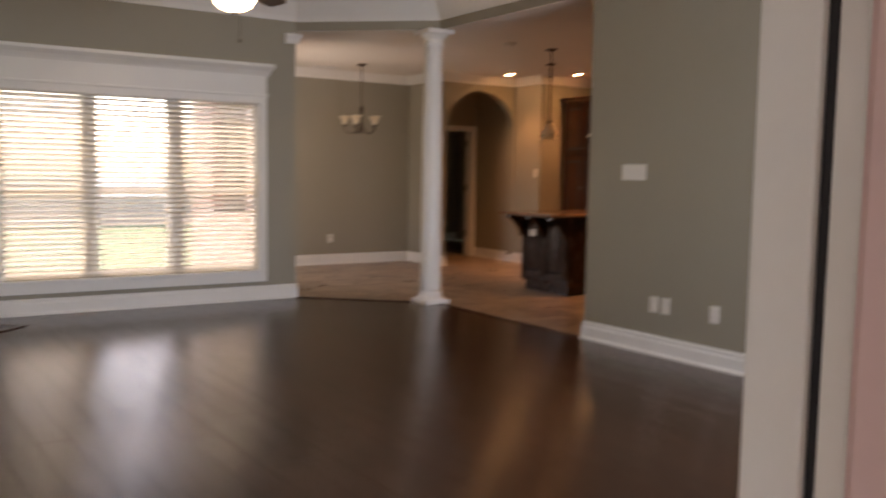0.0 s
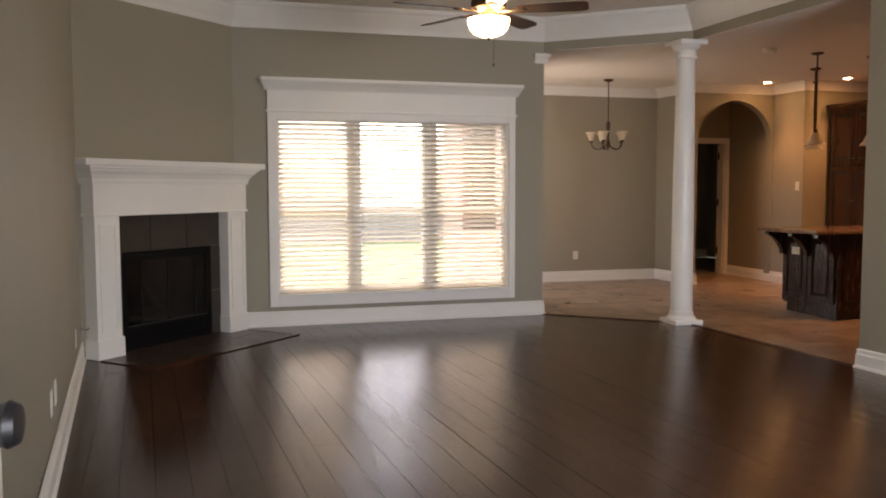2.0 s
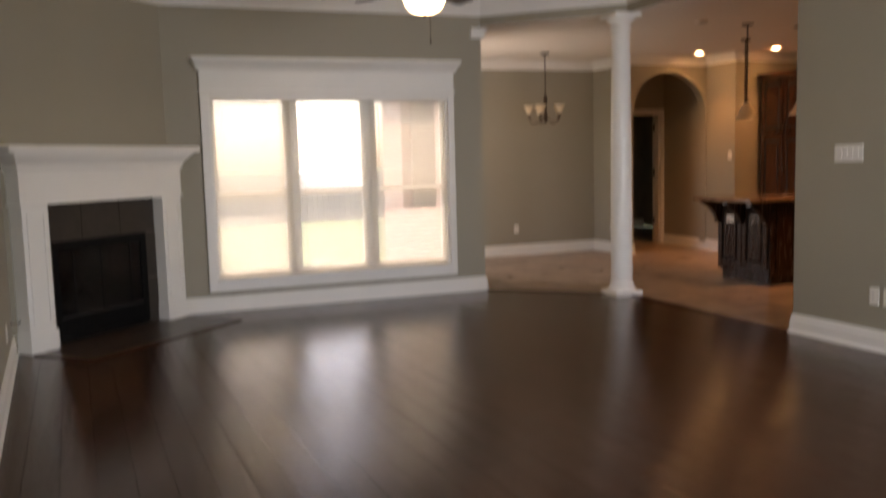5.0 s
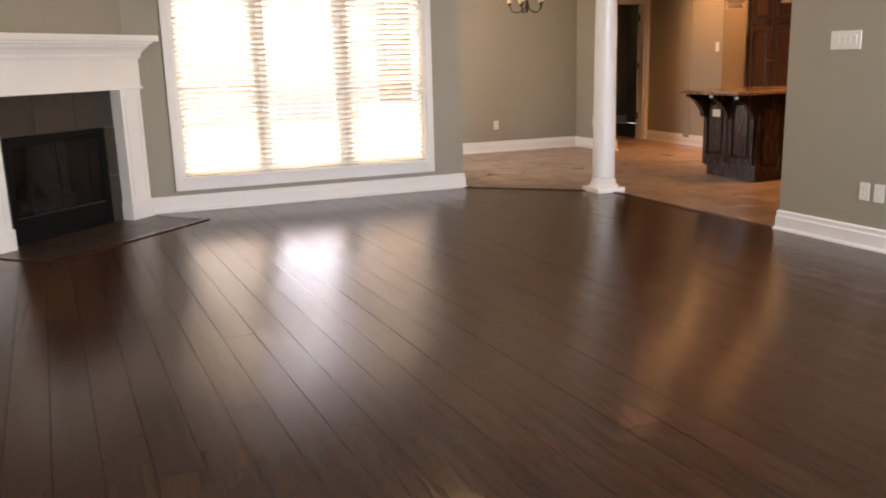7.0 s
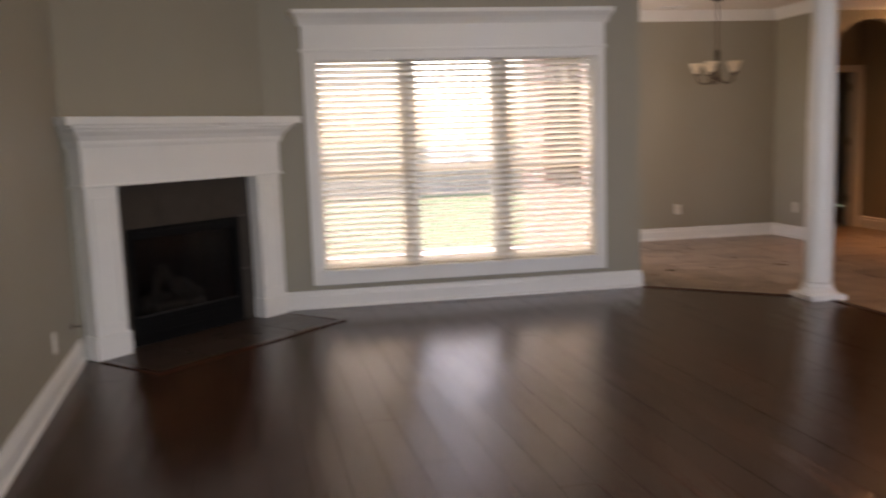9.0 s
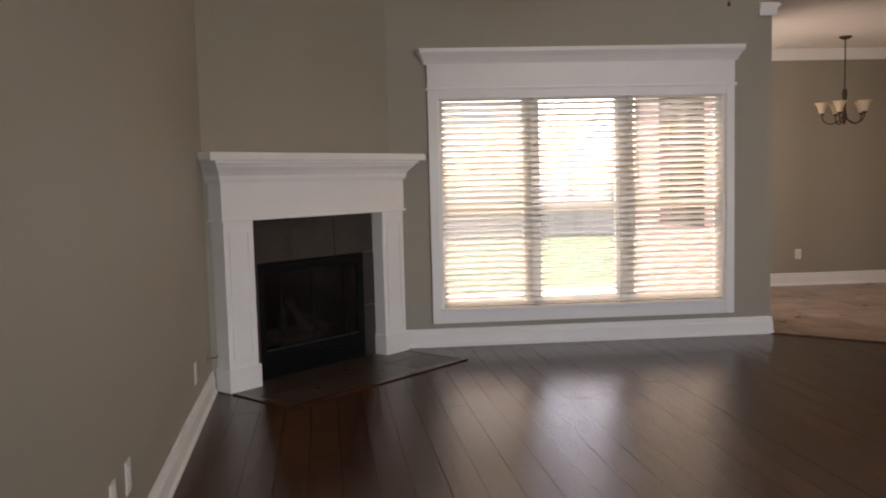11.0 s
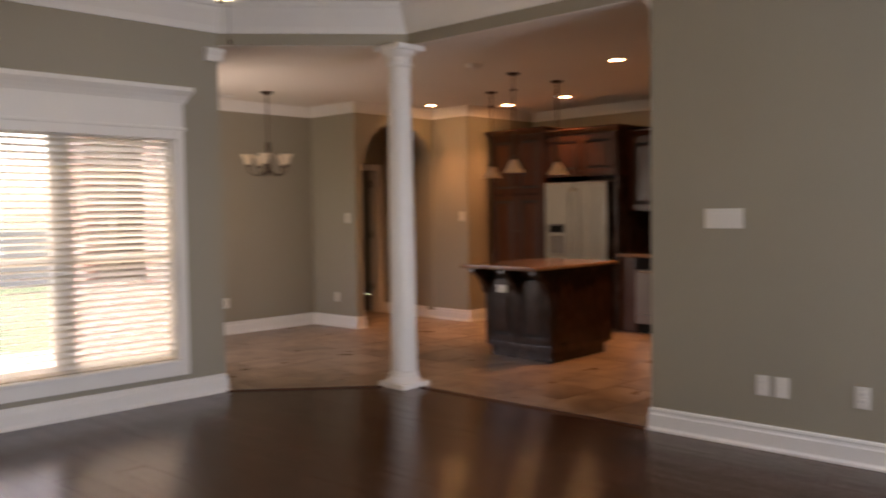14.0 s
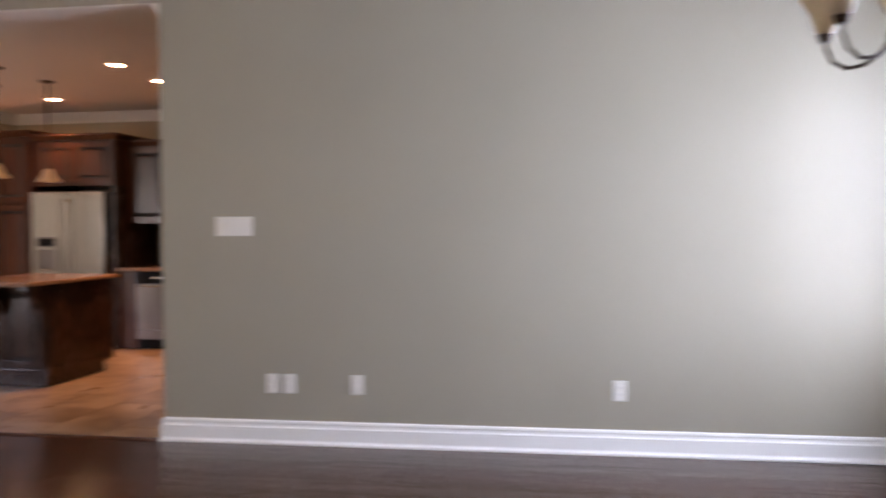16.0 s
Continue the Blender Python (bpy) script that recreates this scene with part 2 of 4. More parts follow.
def box(x0, x1, y0, y1, z0, z1, bevel=0.0, bm=None):
    bm = bm or bmesh.new()
    m = Matrix.Translation(((x0 + x1) / 2, (y0 + y1) / 2, (z0 + z1) / 2)) @ Matrix.Diagonal((abs(x1 - x0), abs(y1 - y0), abs(z1 - z0), 1))
    r = bmesh.ops.create_cube(bm, size=1, matrix=m)
    if bevel:
        es = list({e for v in r["verts"] for e in v.link_edges})
        bmesh.ops.bevel(bm, geom=es, offset=bevel, segments=2, affect="EDGES", profile=0.6)
    return bm


def prism(pts, z0, z1, bm=None):
    bm = bm or bmesh.new()
    lo = [bm.verts.new((x, y, z0)) for x, y in pts]
    hi = [bm.verts.new((x, y, z1)) for x, y in pts]
    k = len(pts)
    bm.faces.new(lo[::-1]), bm.faces.new(hi)
    for i in range(k):
        bm.faces.new((lo[i], lo[(i + 1) % k], hi[(i + 1) % k], hi[i]))
    return bm


def lathe(profile, segs=24, bm=None, at=(0, 0, 0)):
    """A body of revolution about z from (radius, z) pairs."""
    bm = bm or bmesh.new()
    rings = []
    for r, z in profile:
        if r < 1e-5:
            rings.append([bm.verts.new((at[0], at[1], at[2] + z))])
        else:
            rings.append([bm.verts.new((at[0] + r * math.cos(2 * math.pi * i / segs), at[1] + r * math.sin(2 * math.pi * i / segs), at[2] + z)) for i in range(segs)])
    for a, b in zip(rings, rings[1:]):
        for i in range(segs):
            j = (i + 1) % segs
            if len(a) == 1 and len(b) == 1:
                continue
            if len(a) == 1:
                bm.faces.new((a[0], b[i], b[j]))
            elif len(b) == 1:
                bm.faces.new((a[i], a[j], b[0]))
            else:
                bm.faces.new((a[i], a[j], b[j], b[i]))
    return bm


def tube(points, r, segs=8, bm=None):
    bm = bm or bmesh.new()
    pts = [Vector(p) for p in points]
    rings = []
    for i, p in enumerate(pts):
        d = (pts[min(i + 1, len(pts) - 1)] - pts[max(i - 1, 0)]).normalized()
        q = d.to_track_quat("Z", "Y")
        rad = r[i] if isinstance(r, (list, tuple)) else r
        rings.append([bm.verts.new(p + q @ Vector((rad * math.cos(2 * math.pi * k / segs), rad * math.sin(2 * math.pi * k / segs), 0))) for k in range(segs)])
    for a, b in zip(rings, rings[1:]):
        for i in range(segs):
            bm.faces.new((a[i], a[(i + 1) % segs], b[(i + 1) % segs], b[i]))
    bm.faces.new(rings[0][::-1]), bm.faces.new(rings[-1])
    return bm


def sweep(profile, path, bm=None):
    """Moulding: profile of (distance off the wall, z) along a plan path, room on its right, corners mitred."""
    bm = bm or bmesh.new()
    pts = [Vector(p) for p in path]
    rows = []
    for i, p in enumerate(pts):
        ns = []
        for a, b in ((i - 1, i), (i, i + 1)):
            if a >= 0 and b < len(pts):
                d = (pts[b] - pts[a]).normalized()
                ns.append(Vector((d.y, -d.x)))
        n = ns[0] if len(ns) == 1 else (ns[0] + ns[1]) / (1 + ns[0].dot(ns[1]))
        rows.append([bm.verts.new((p.x + n.x * d, p.y + n.y * d, z)) for d, z in profile])
    k = len(profile)
    for a, b in zip(rows, rows[1:]):
        for i in range(k):
            bm.faces.new((a[i], a[(i + 1) % k], b[(i + 1) % k], b[i]))
    bm.faces.new(rows[0][::-1]), bm.faces.new(rows[-1])
    return bm


def wall(name, p, q, z0, z1, thick=0.15, holes=(), material=None, label=""):
    """A wall whose room face runs from p to q with the room on its right; it is thick to the left. holes: (s0, s1, z0, z1)."""
    p, q = Vector(p), Vector(q)
    length = (q - p).length
    bm = bmesh.new()
    cuts = sorted({0.0, length, *[s for h in holes for s in h[:2]]})
    for a, b in zip(cuts, cuts[1:]):
        mid = (a + b) / 2
        spans, zs = [], z0
        for h in sorted([h for h in holes if h[0] < mid < h[1]], key=lambda h: h[2]):
            if h[2] > zs:
                spans.append((zs, h[2]))
            zs = h[3]
        if z1 > zs:
            spans.append((zs, z1))
        for s0, s1 in spans:
            box(a, b, 0, thick, s0, s1, bm=bm)
    bmesh.ops.remove_doubles(bm, verts=bm.verts[:], dist=1e-5)
    inner = [f for f in bm.faces if sum(1 for g in bm.faces if g is not f and (g.calc_center_median() - f.calc_center_median()).length < 1e-4)]
    bmesh.ops.delete(bm, geom=inner, context="FACES")
    ob = part(name, bm, material or M_WALL)
    d = (q - p).normalized()
    ob.matrix_world = Matrix(((d.x, -d.y, 0, p.x), (d.y, d.x, 0, p.y), (0, 0, 1, 0), (0, 0, 0, 1)))
    return tagged(ob, label or "greige painted drywall wall", "wall", kind="structure")


# ---- plan ----
A, B, C, D = (0.33, 0.24), (-0.21, 6.84), (1.0, 8.05), (4.125, 8.05)
E, F, G = (5.25, 7.08), (5.33, 4.935), (5.56, 0.24)
H1, H2 = 3.05, 2.735
CZ = H2 - 0.007
K1, K2, K3, K4, K5, K6 = (4.18, 10.83), (7.06, 10.83), (7.10, 10.02), (8.42, 10.02), (8.42, 9.40), (9.75, 9.40)

wall("wall_west", A, B, 0, H1)
wall("wall_fireplace", B, C, 0, H1, holes=((0.370, 1.375, 0.0, 0.86),), label="greige painted angled corner wall above the fireplace")
wall("wall_window", C, D, 0, H1, thick=0.16, holes=((0.39, 2.74, 0.31, 2.03),), label="greige painted wall round the triple window")
wall("header_angled", D, E, H2 - 0.003, H1, thick=0.12, label="greige painted header over the angled opening")
wall("header_side", E, F, H2 - 0.003, H1, thick=0.12, label="greige painted header over the kitchen opening")
wall("wall_east", F, G, 0, H1, thick=0.14, label="greige painted wall lit by the front window")
back = Vector(A) - Vector(G)
wall("wall_front", G, A, 0, H1, thick=0.14, holes=((0.45, 2.05, 0.75, 2.25), (back.length - 0.93, back.length - 0.02, 0.0, 2.05)))
wall("wall_breakfast_side", (4.18, 8.21), K1, 0, H2, thick=0.15, holes=((0.7, 1.9, 0.8, 2.2),))
wall("wall_breakfast_end", K1, K2, 0, H2)
wall("wall_breakfast_return", K2, (7.094, 10.15), 0, H2, thick=0.10)
wall("wall_hall", (8.42, 11.05), (8.42, 9.55), 0, H2, thick=0.10)
wall("wall_kitchen_return", K5, K6, 0, H2)
wall("wall_kitchen", K6, (9.75, 2.9), 0, H2)
wall("wall_kitchen_south", (9.75, 2.9), (5.70, 2.9), 0, H2)
wall("wall_hall_west", (7.19, 10.15), (7.19, 11.05), 0, H2, thick=0.05)
wall("wall_hall_end", (7.19, 11.05), (8.42, 11.05), 0, H2, thick=0.11, holes=((0.35, 1.16, 0.0, 2.0),), label="wall with a doorway at the end of the hall")
wall("wall_back_room_west", (6.2, 11.16), (6.2, 14.0), 0, H2, thick=0.1)
wall("wall_back_room_end", (6.2, 14.0), (10.0, 14.0), 0, H2, thick=0.1)
wall("wall_back_room_east", (10.0, 14.0), (10.0, 11.16), 0, H2, thick=0.1)
wall("wall_back_room_south", (10.0, 11.17), (8.43, 11.17), 0, H2, thick=0.1)

# arched wall into the hall
bm = bmesh.new()
x0, x1, spring, steps = 7.21, 8.405, 1.93, 20
cx, rad = (x0 + x1) / 2, (x1 - x0) / 2
arc = [(cx - rad * math.cos(math.pi * i / steps), spring + rad * 0.98 * math.sin(math.pi * i / steps)) for i in range(steps + 1)]
outline = [(7.10, 0), (x0, 0), *arc, (x1, 0), (8.42, 0), (8.42, H2), (7.10, H2)]
f0 = [bm.verts.new((x, 10.02, z)) for x, z in outline]
f1 = [bm.verts.new((x, 10.15, z)) for x, z in outline]
bm.faces.new(f0), bm.faces.new(f1[::-1])
for i in range(len(outline)):
    j = (i + 1) % len(outline)
    bm.faces.new((f0[i], f1[i], f1[j], f0[j]))
tagged(part("wall_arch", bm, M_WALL), "greige painted wall with an arched opening", "wall", kind="structure")

# ceilings
tagged(part("ceiling", prism([A, B, C, D, E, F, G], H1, H1 + 0.12), M_CEIL), "smooth cream-white living room ceiling", "ceiling", kind="structure")
low = [(4.146, 8.052), (5.256, 7.084), (5.334, 4.939), (5.44, 2.9), (9.9, 2.9), (10.0, 14.0), (6.1, 14.0), (6.1, 10.98), (4.03, 10.98), (4.13, 8.14)]
tagged(part("ceiling_kitchen", prism(low, H2 - 0.007, H2 + 0.1), M_CEIL), "lower cream-white kitchen and breakfast ceiling", "ceiling", kind="structure")
# front edge runs out unseen to y -4.6 to keep skylight off the door
roof = prism([(-0.8, -4.6), (10.6, -4.6), (10.6, 14.6), (6.0, 14.6), (6.0, 11.1), (3.85, 11.1), (3.85, 8.4), (-0.8, 8.4)], H1 + 0.14, H1 + 0.3)
tagged(part("roof", roof, M_SHINGLE), "dark shingle roof slab over the house", "roof", kind="structure")

# mouldings
CROWN = [(0, 2.82), (0.018, 2.82), (0.03, 2.85), (0.04, 2.87), (0.085, 2.93), (0.12, 2.975), (0.135, 3.0), (0.155, 3.012), (0.165, 3.03), (0.165, H1), (0, H1)]
tagged(part("crown_moulding", sweep([(d * 0.76, z) for d, z in CROWN], [A, B, C, D, E, F, G, A]), M_WHITE), "white stepped crown moulding round the living room", "moulding", kind="structure")
CR2 = [(d * 0.62, H2 - (H1 - z) * 0.55) for d, z in CROWN]
tagged(part("crown_moulding_kitchen", sweep(CR2, [(4.18, 8.215), K1, K2, K3, K4, K5, K6, (9.75, 2.9)]), M_WHITE), "white crown moulding in kitchen and breakfast nook", "moulding", kind="structure")
tagged(part("crown_moulding_return", sweep([(d * 0.55, H2 - (H2 - z) * 0.7) for d, z in CR2], [(5.57, 2.92), (5.475, 4.935), (5.335, 4.935)]), M_WHITE), "white crown moulding behind the east wall", "moulding", kind="structure")
END = [(0, H2 - 0.135), (0.028, H2 - 0.135), (0.032, H2 - 0.09), (0.042, H2 - 0.06), (0.042, H2 - 0.036), (0, H2 - 0.036)]
tagged(part("crown_moulding_corner", sweep(END, [(4.01, 8.05), D, (4.125, 8.205)]), M_WHITE), "white crown moulding end at the wall corner", "moulding", kind="structure")
BASE = [(0, 0.0), (0.030, 0.0), (0.030, 0.012), (0.020, 0.024), (0.018, 0.03), (0.018, 0.102), (0.012, 0.110), (0.010, 0.124), (0.014, 0.130), (0.010, 0.143), (0.0, 0.147)]


def base(path):
    tagged(part("baseboard", sweep(BASE, path), M_WHITE), "tall white painted baseboard", "baseboard", kind="structure")


base([(0.30, 0.75), B])
base([(0.99, 8.04), C, D, (4.127, 8.21)])
base([(5.475, 4.97), F, G, (1.35, 0.24)])
base([(4.18, 8.215), K1, K2, K3, (7.21, 10.02), (7.21, 10.15)])
base([(8.42, 11.05), K5, (8.76, 9.40)])
base([(6.2, 11.2), (6.2, 14.0), (10.0, 14.0)])

# ---- living room window ----
WX0, WX1, WZ0, WZ1 = 1.39, 3.74, 0.31, 2.03
win = empty("window_1", pose(0, 0, 0), "white triple window with tall headboard and crown, blinds lowered", "window", kind="structure")
part("side_casing", box(1.315, 1.392, 8.02, 8.05, 0.19, 2.06, 0.004), M_WHITE, win)
part("side_casing", box(3.738, 3.805, 8.02, 8.05, 0.19, 2.06, 0.004), M_WHITE, win)
part("apron", box(1.392, 3.738, 8.022, 8.05, 0.19, 0.285, 0.004), M_WHITE, win)
part("window_sill", box(1.385, 3.745, 7.995, 8.06, 0.285, 0.312, 0.006), M_WHITE, win)
part("headboard", box(1.315, 3.805, 8.018, 8.05, 2.06, 2.27, 0.004), M_WHITE, win)
part("head_bead", box(1.30, 3.82, 8.008, 8.05, 2.045, 2.068, 0.006), M_WHITE, win)
part("head_casing", box(1.392, 3.738, 8.022, 8.05, 1.978, 2.046, 0.003), M_WHITE, win)
HC = [(0, 2.25), (0.034, 2.25), (0.042, 2.27), (0.06, 2.30), (0.085, 2.325), (0.095, 2.335), (0.095, 2.355), (0, 2.355)]
part("head_crown", sweep(HC, [(1.314, 8.052), (1.315, 8.05), (3.805, 8.05), (3.806, 8.052)]), M_WHITE, win)
bmc = box(1.25, 3.87, 7.955, 8.05, 2.352, 2.366, 0.003)
part("head_cap", bmc, M_WHITE, win)
part("jamb_liner", box(WX0, WX0 + 0.02, 8.05, 8.20, WZ0, WZ1), M_WHITE, win)
part("jamb_liner", box(WX1 - 0.02, WX1, 8.05, 8.20, WZ0, WZ1), M_WHITE, win)
part("head_liner", box(WX0, WX1, 8.05, 8.20, WZ1 - 0.015, WZ1), M_WHITE, win)
BAYS = ((1.405, 2.115), (2.185, 2.885), (2.965, 3.725))
for xa, xb in ((2.115, 2.185), (2.885, 2.965)):
    part("mullion", box(xa, xb, 8.128, 8.20, WZ0, WZ1, 0.004), M_WHITE, win)
for xa, xb in BAYS:
    fr = box(xa, xa + 0.036, 8.14, 8.18, WZ0, WZ1 - 0.015)
    box(xb - 0.036, xb, 8.14, 8.18, WZ0, WZ1 - 0.015, bm=fr)
    box(xa + 0.036, xb - 0.036, 8.14, 8.18, WZ0, WZ0 + 0.06, bm=fr)
    box(xa + 0.036, xb - 0.036, 8.14, 8.18, 1.07, 1.13, bm=fr)
    box(xa + 0.036, xb - 0.036, 8.14, 8.18, WZ1 - 0.06, WZ1 - 0.015, bm=fr)
    sash = part("sash", fr, M_WHITE, win)
    pane = part("pane", box(xa + 0.036, xb - 0.036, 8.157, 8.163, WZ0 + 0.06, WZ1 - 0.06), M_GLASS, sash)
    pane.visible_shadow = False

# blinds, one for each bay, hung close together in front of the mullions
for (xa, xb), tilt in zip(((1.413, 2.146), (2.154, 2.921), (2.929, 3.717)), SLAT_TILTS):
    w = xb - xa
    blind = empty("window_blind", pose((xa + xb) / 2, 8.09, WZ1 - 0.016), "cream horizontal slat blind lowered with slats open", "blind", "window blinds")
    part("head_rail", box(-w / 2, w / 2, -0.03, 0.03, -0.05, 0.0, 0.004), M_SLAT, blind)
    part("bottom_rail", box(-w / 2, w / 2, -0.025, 0.025, -1.698, -1.68, 0.004), M_SLAT, blind)
    sl = bmesh.new()
    ring = []
    for i in range(5):
        y = -0.025 + 0.0125 * i
        z = 0.003 * (1 - (y / 0.025) ** 2)
        ring.append((y, z))
    prof = [(y, z + 0.0028) for y, z in ring] + [(y, z) for y, z in ring[::-1]]
    va = [sl.verts.new((-w / 2, y, z)) for y, z in prof]
    vb = [sl.verts.new((w / 2, y, z)) for y, z in prof]
    sl.faces.new(va), sl.faces.new(vb[::-1])
    for i in range(len(prof)):
        j = (i + 1) % len(prof)
        sl.faces.new((va[i], vb[i], vb[j], va[j]))
    sme = mesh_of(sl, M_SLAT)
    for k in range(34):
        s = new("slat", sme)
        s.parent = blind
        s.matrix_basis = pose(0, 0, -0.078 - 0.0474 * k, tilt + 0.35 * math.sin(k * 2.1), 0, 0)
    for sx in (-w * 0.36, w * 0.36):
        for sy in (-0.027, 0.027):
            part("ladder_cord", tube([(sx, sy, -0.04), (sx, sy, -1.69)], 0.0013, 5), M_SLAT, blind)
    if xa > 2.92:
        part("tilt_wand", tube([(-w / 2 + 0.08, -0.04, -0.04), (-w / 2 + 0.085, -0.042, -0.8)], 0.004, 6), M_SLAT, blind)

# ---- column ----
col = empty("column", pose(5.205, 7.125, 0), "round tapered white painted wooden column", "column")
part("plinth", box(-0.15, 0.15, -0.15, 0.15, 0, 0.045, 0.006), M_WHITE, col)
part("base_ring", lathe([(0, 0.045), (0.142, 0.045), (0.143, 0.055), (0.132, 0.066), (0.122, 0.08), (0.116, 0.092), (0.119, 0.10), (0.116, 0.11), (0.109, 0.13), (0, 0.14)], 32), M_WHITE, col, smooth=True)
part("shaft", lathe([(0.106, 0.135), (0.104, 0.9), (0.099, 1.6), (0.091, 2.2), (0.087, 2.58)], 40), M_WHITE, col, smooth=True)
part("capital", lathe([(0.09, 2.55), (0.105, 2.56), (0.107, 2.575), (0.094, 2.585), (0.094, 2.63), (0.115, 2.645), (0.135, 2.672), (0.135, 2.68), (0, 2.68)], 32), M_WHITE, col, smooth=True)
part("abacus", box(-0.145, 0.145, -0.145, 0.145, 2.68, 2.724, 0.004), M_WHITE, col)

# ---- fireplace ----
FM = pose(0.4065, 7.456, 0, 0, 0, 45)
fp = empty("fireplace_mantel", FM, "white wooden fireplace mantel with pilasters and crown shelf", "fireplace")
for sx in (-1, 1):
    a, b = sorted((sx * 0.60, sx * 0.83))
    leg = part("pilaster", box(a, b, -0.14, -0.002, 0.15, 1.12, 0.004), M_WHITE, fp)
    bmf = bmesh.new()
    for q in ((a + 0.035, a + 0.05, 0.22, 1.05), (b - 0.05, b - 0.035, 0.22, 1.05), (a + 0.05, b - 0.05, 0.22, 0.235), (a + 0.05, b - 0.05, 1.035, 1.05)):
        box(q[0], q[1], -0.149, -0.139, q[2], q[3], 0.002, bm=bmf)
    part("panel_moulding", bmf, M_WHITE, leg)
    part("pilaster_plinth", box(a - 0.012, b + 0.012, -0.155, -0.002, 0.003, 0.16, 0.005), M_WHITE, fp)
part("frieze", box(-0.84, 0.84, -0.145, -0.002, 1.118, 1.39, 0.004), M_WHITE, fp)
part("frieze_bead", box(-0.85, 0.85, -0.158, -0.002, 1.112, 1.130, 0.005), M_WHITE, fp)
MC = [(0, 1.36), (0.01, 1.36), (0.018, 1.385), (0.02, 1.405), (0.04, 1.435), (0.065, 1.46), (0.072, 1.478), (0.09, 1.482), (0.09, 1.50), (0, 1.50)]
part("mantel_crown", sweep(MC, [(-0.84, -0.002), (-0.84, -0.145), (0.84, -0.145), (0.84, -0.002)]), M_WHITE, fp)
part("mantel_shelf", box(-0.985, 0.985, -0.262, -0.002, 1.50, 1.553, 0.008), M_WHITE, fp)
# tiled surround
sur = empty("fireplace_surround", FM, "dark slate-look tile surround round the firebox", "fireplace surround")
tiles = []
for i in range(3):
    tiles.append((-0.598 + i * 0.3987, -0.598 + (i + 1) * 0.3987 - 0.004, 0.812, 1.114))
for a, b in ((-0.598, -0.50), (0.482, 0.598)):
    for zz in ((0.003, 0.402), (0.406, 0.808)):
        tiles.append((a, b, *zz))
for a, b, z0, z1 in tiles:
    part("tile", box(a, b, -0.034, -0.012, z0, z1, 0.002), M_SLATE, sur)
grout = box(-0.598, 0.598, -0.022, -0.003, 0.81, 1.116)
box(-0.598, -0.5, -0.022, -0.003, 0.003, 0.81, bm=grout), box(0.482, 0.598, -0.022, -0.003, 0.003, 0.81, bm=grout)
part("grout_bed", grout, M_GROUT, sur)
# firebox
fb = empty("firebox", FM, "black metal gas firebox with glass front and logs", "firebox")
fr = box(-0.4995, -0.45, -0.034, 0.0, 0.045, 0.811)
box(0.425, 0.4815, -0.034, 0.0, 0.045, 0.811, bm=fr), box(-0.45, 0.425, -0.034, 0.0, 0.735, 0.811, bm=fr), box(-0.45, 0.425, -0.034, 0.0, 0.045, 0.195, bm=fr)
box(-0.498, 0.498, -0.03, 0.45, 0.003, 0.044, bm=fr), box(-0.495, 0.495, 0.0, 0.45, 0.044, 0.069, bm=fr)
part("face_frame", fr, M_BLACK, fb)
for z in (0.075, 0.105, 0.135, 0.165, 0.775):
    part("louver", box(-0.40, 0.40, -0.040, -0.032, z - 0.008, z + 0.008, 0.002), M_BLACK, fb)
inner = bmesh.new()
box(-0.47, 0.47, 0.42, 0.45, 0.1, 0.8, bm=inner), box(-0.495, -0.47, 0.0, 0.45, 0.1, 0.8, bm=inner), box(0.47, 0.495, 0.0, 0.45, 0.1, 0.8, bm=inner)
box(-0.495, 0.495, 0.0, 0.45, 0.8, 0.83, bm=inner), box(-0.495, 0.495, 0.0, 0.45, 0.07, 0.1, bm=inner)
part("chamber", inner, M_SOOT, fb)
gp = part("glass_front", box(-0.45, 0.425, -0.018, -0.014, 0.195, 0.735), M_SMOKE, fb)
gp.visible_shadow = False
for x in (-0.30, -0.013, 0.30):
    part("glass_door_rail", box(x - 0.006, x + 0.006, -0.026, -0.019, 0.195, 0.735, 0.002), M_BLACK, fb)
part("glass_door_bead", box(-0.45, 0.425, -0.026, -0.019, 0.195, 0.207, 0.002), M_GUNMETAL, fb)
random.seed(4)
for i, (p0, p1, r) in enumerate((((-0.28, 0.2, 0.24), (0.28, 0.24, 0.23), 0.06), ((-0.22, 0.12, 0.19), (0.2, 0.1, 0.2), 0.045), ((-0.2, 0.12, 0.26), (-0.05, 0.28, 0.42), 0.035), ((0.02, 0.1, 0.26), (-0.03, 0.25, 0.48), 0.033), ((0.22, 0.1, 0.25), (0.1, 0.26, 0.38), 0.03))):
    pts = [Vector(p0).lerp(Vector(p1), k / 6) + Vector((0, random.uniform(-0.008, 0.008), random.uniform(-0.008, 0.008))) for k in range(7)]
    part("log", tube(pts, [r * random.uniform(0.85, 1.1) for _ in pts], 9), M_LOG, fb, smooth=True)
part("grate", box(-0.3, 0.3, 0.06, 0.3, 0.12, 0.14, 0.004), M_BLACK, fb)
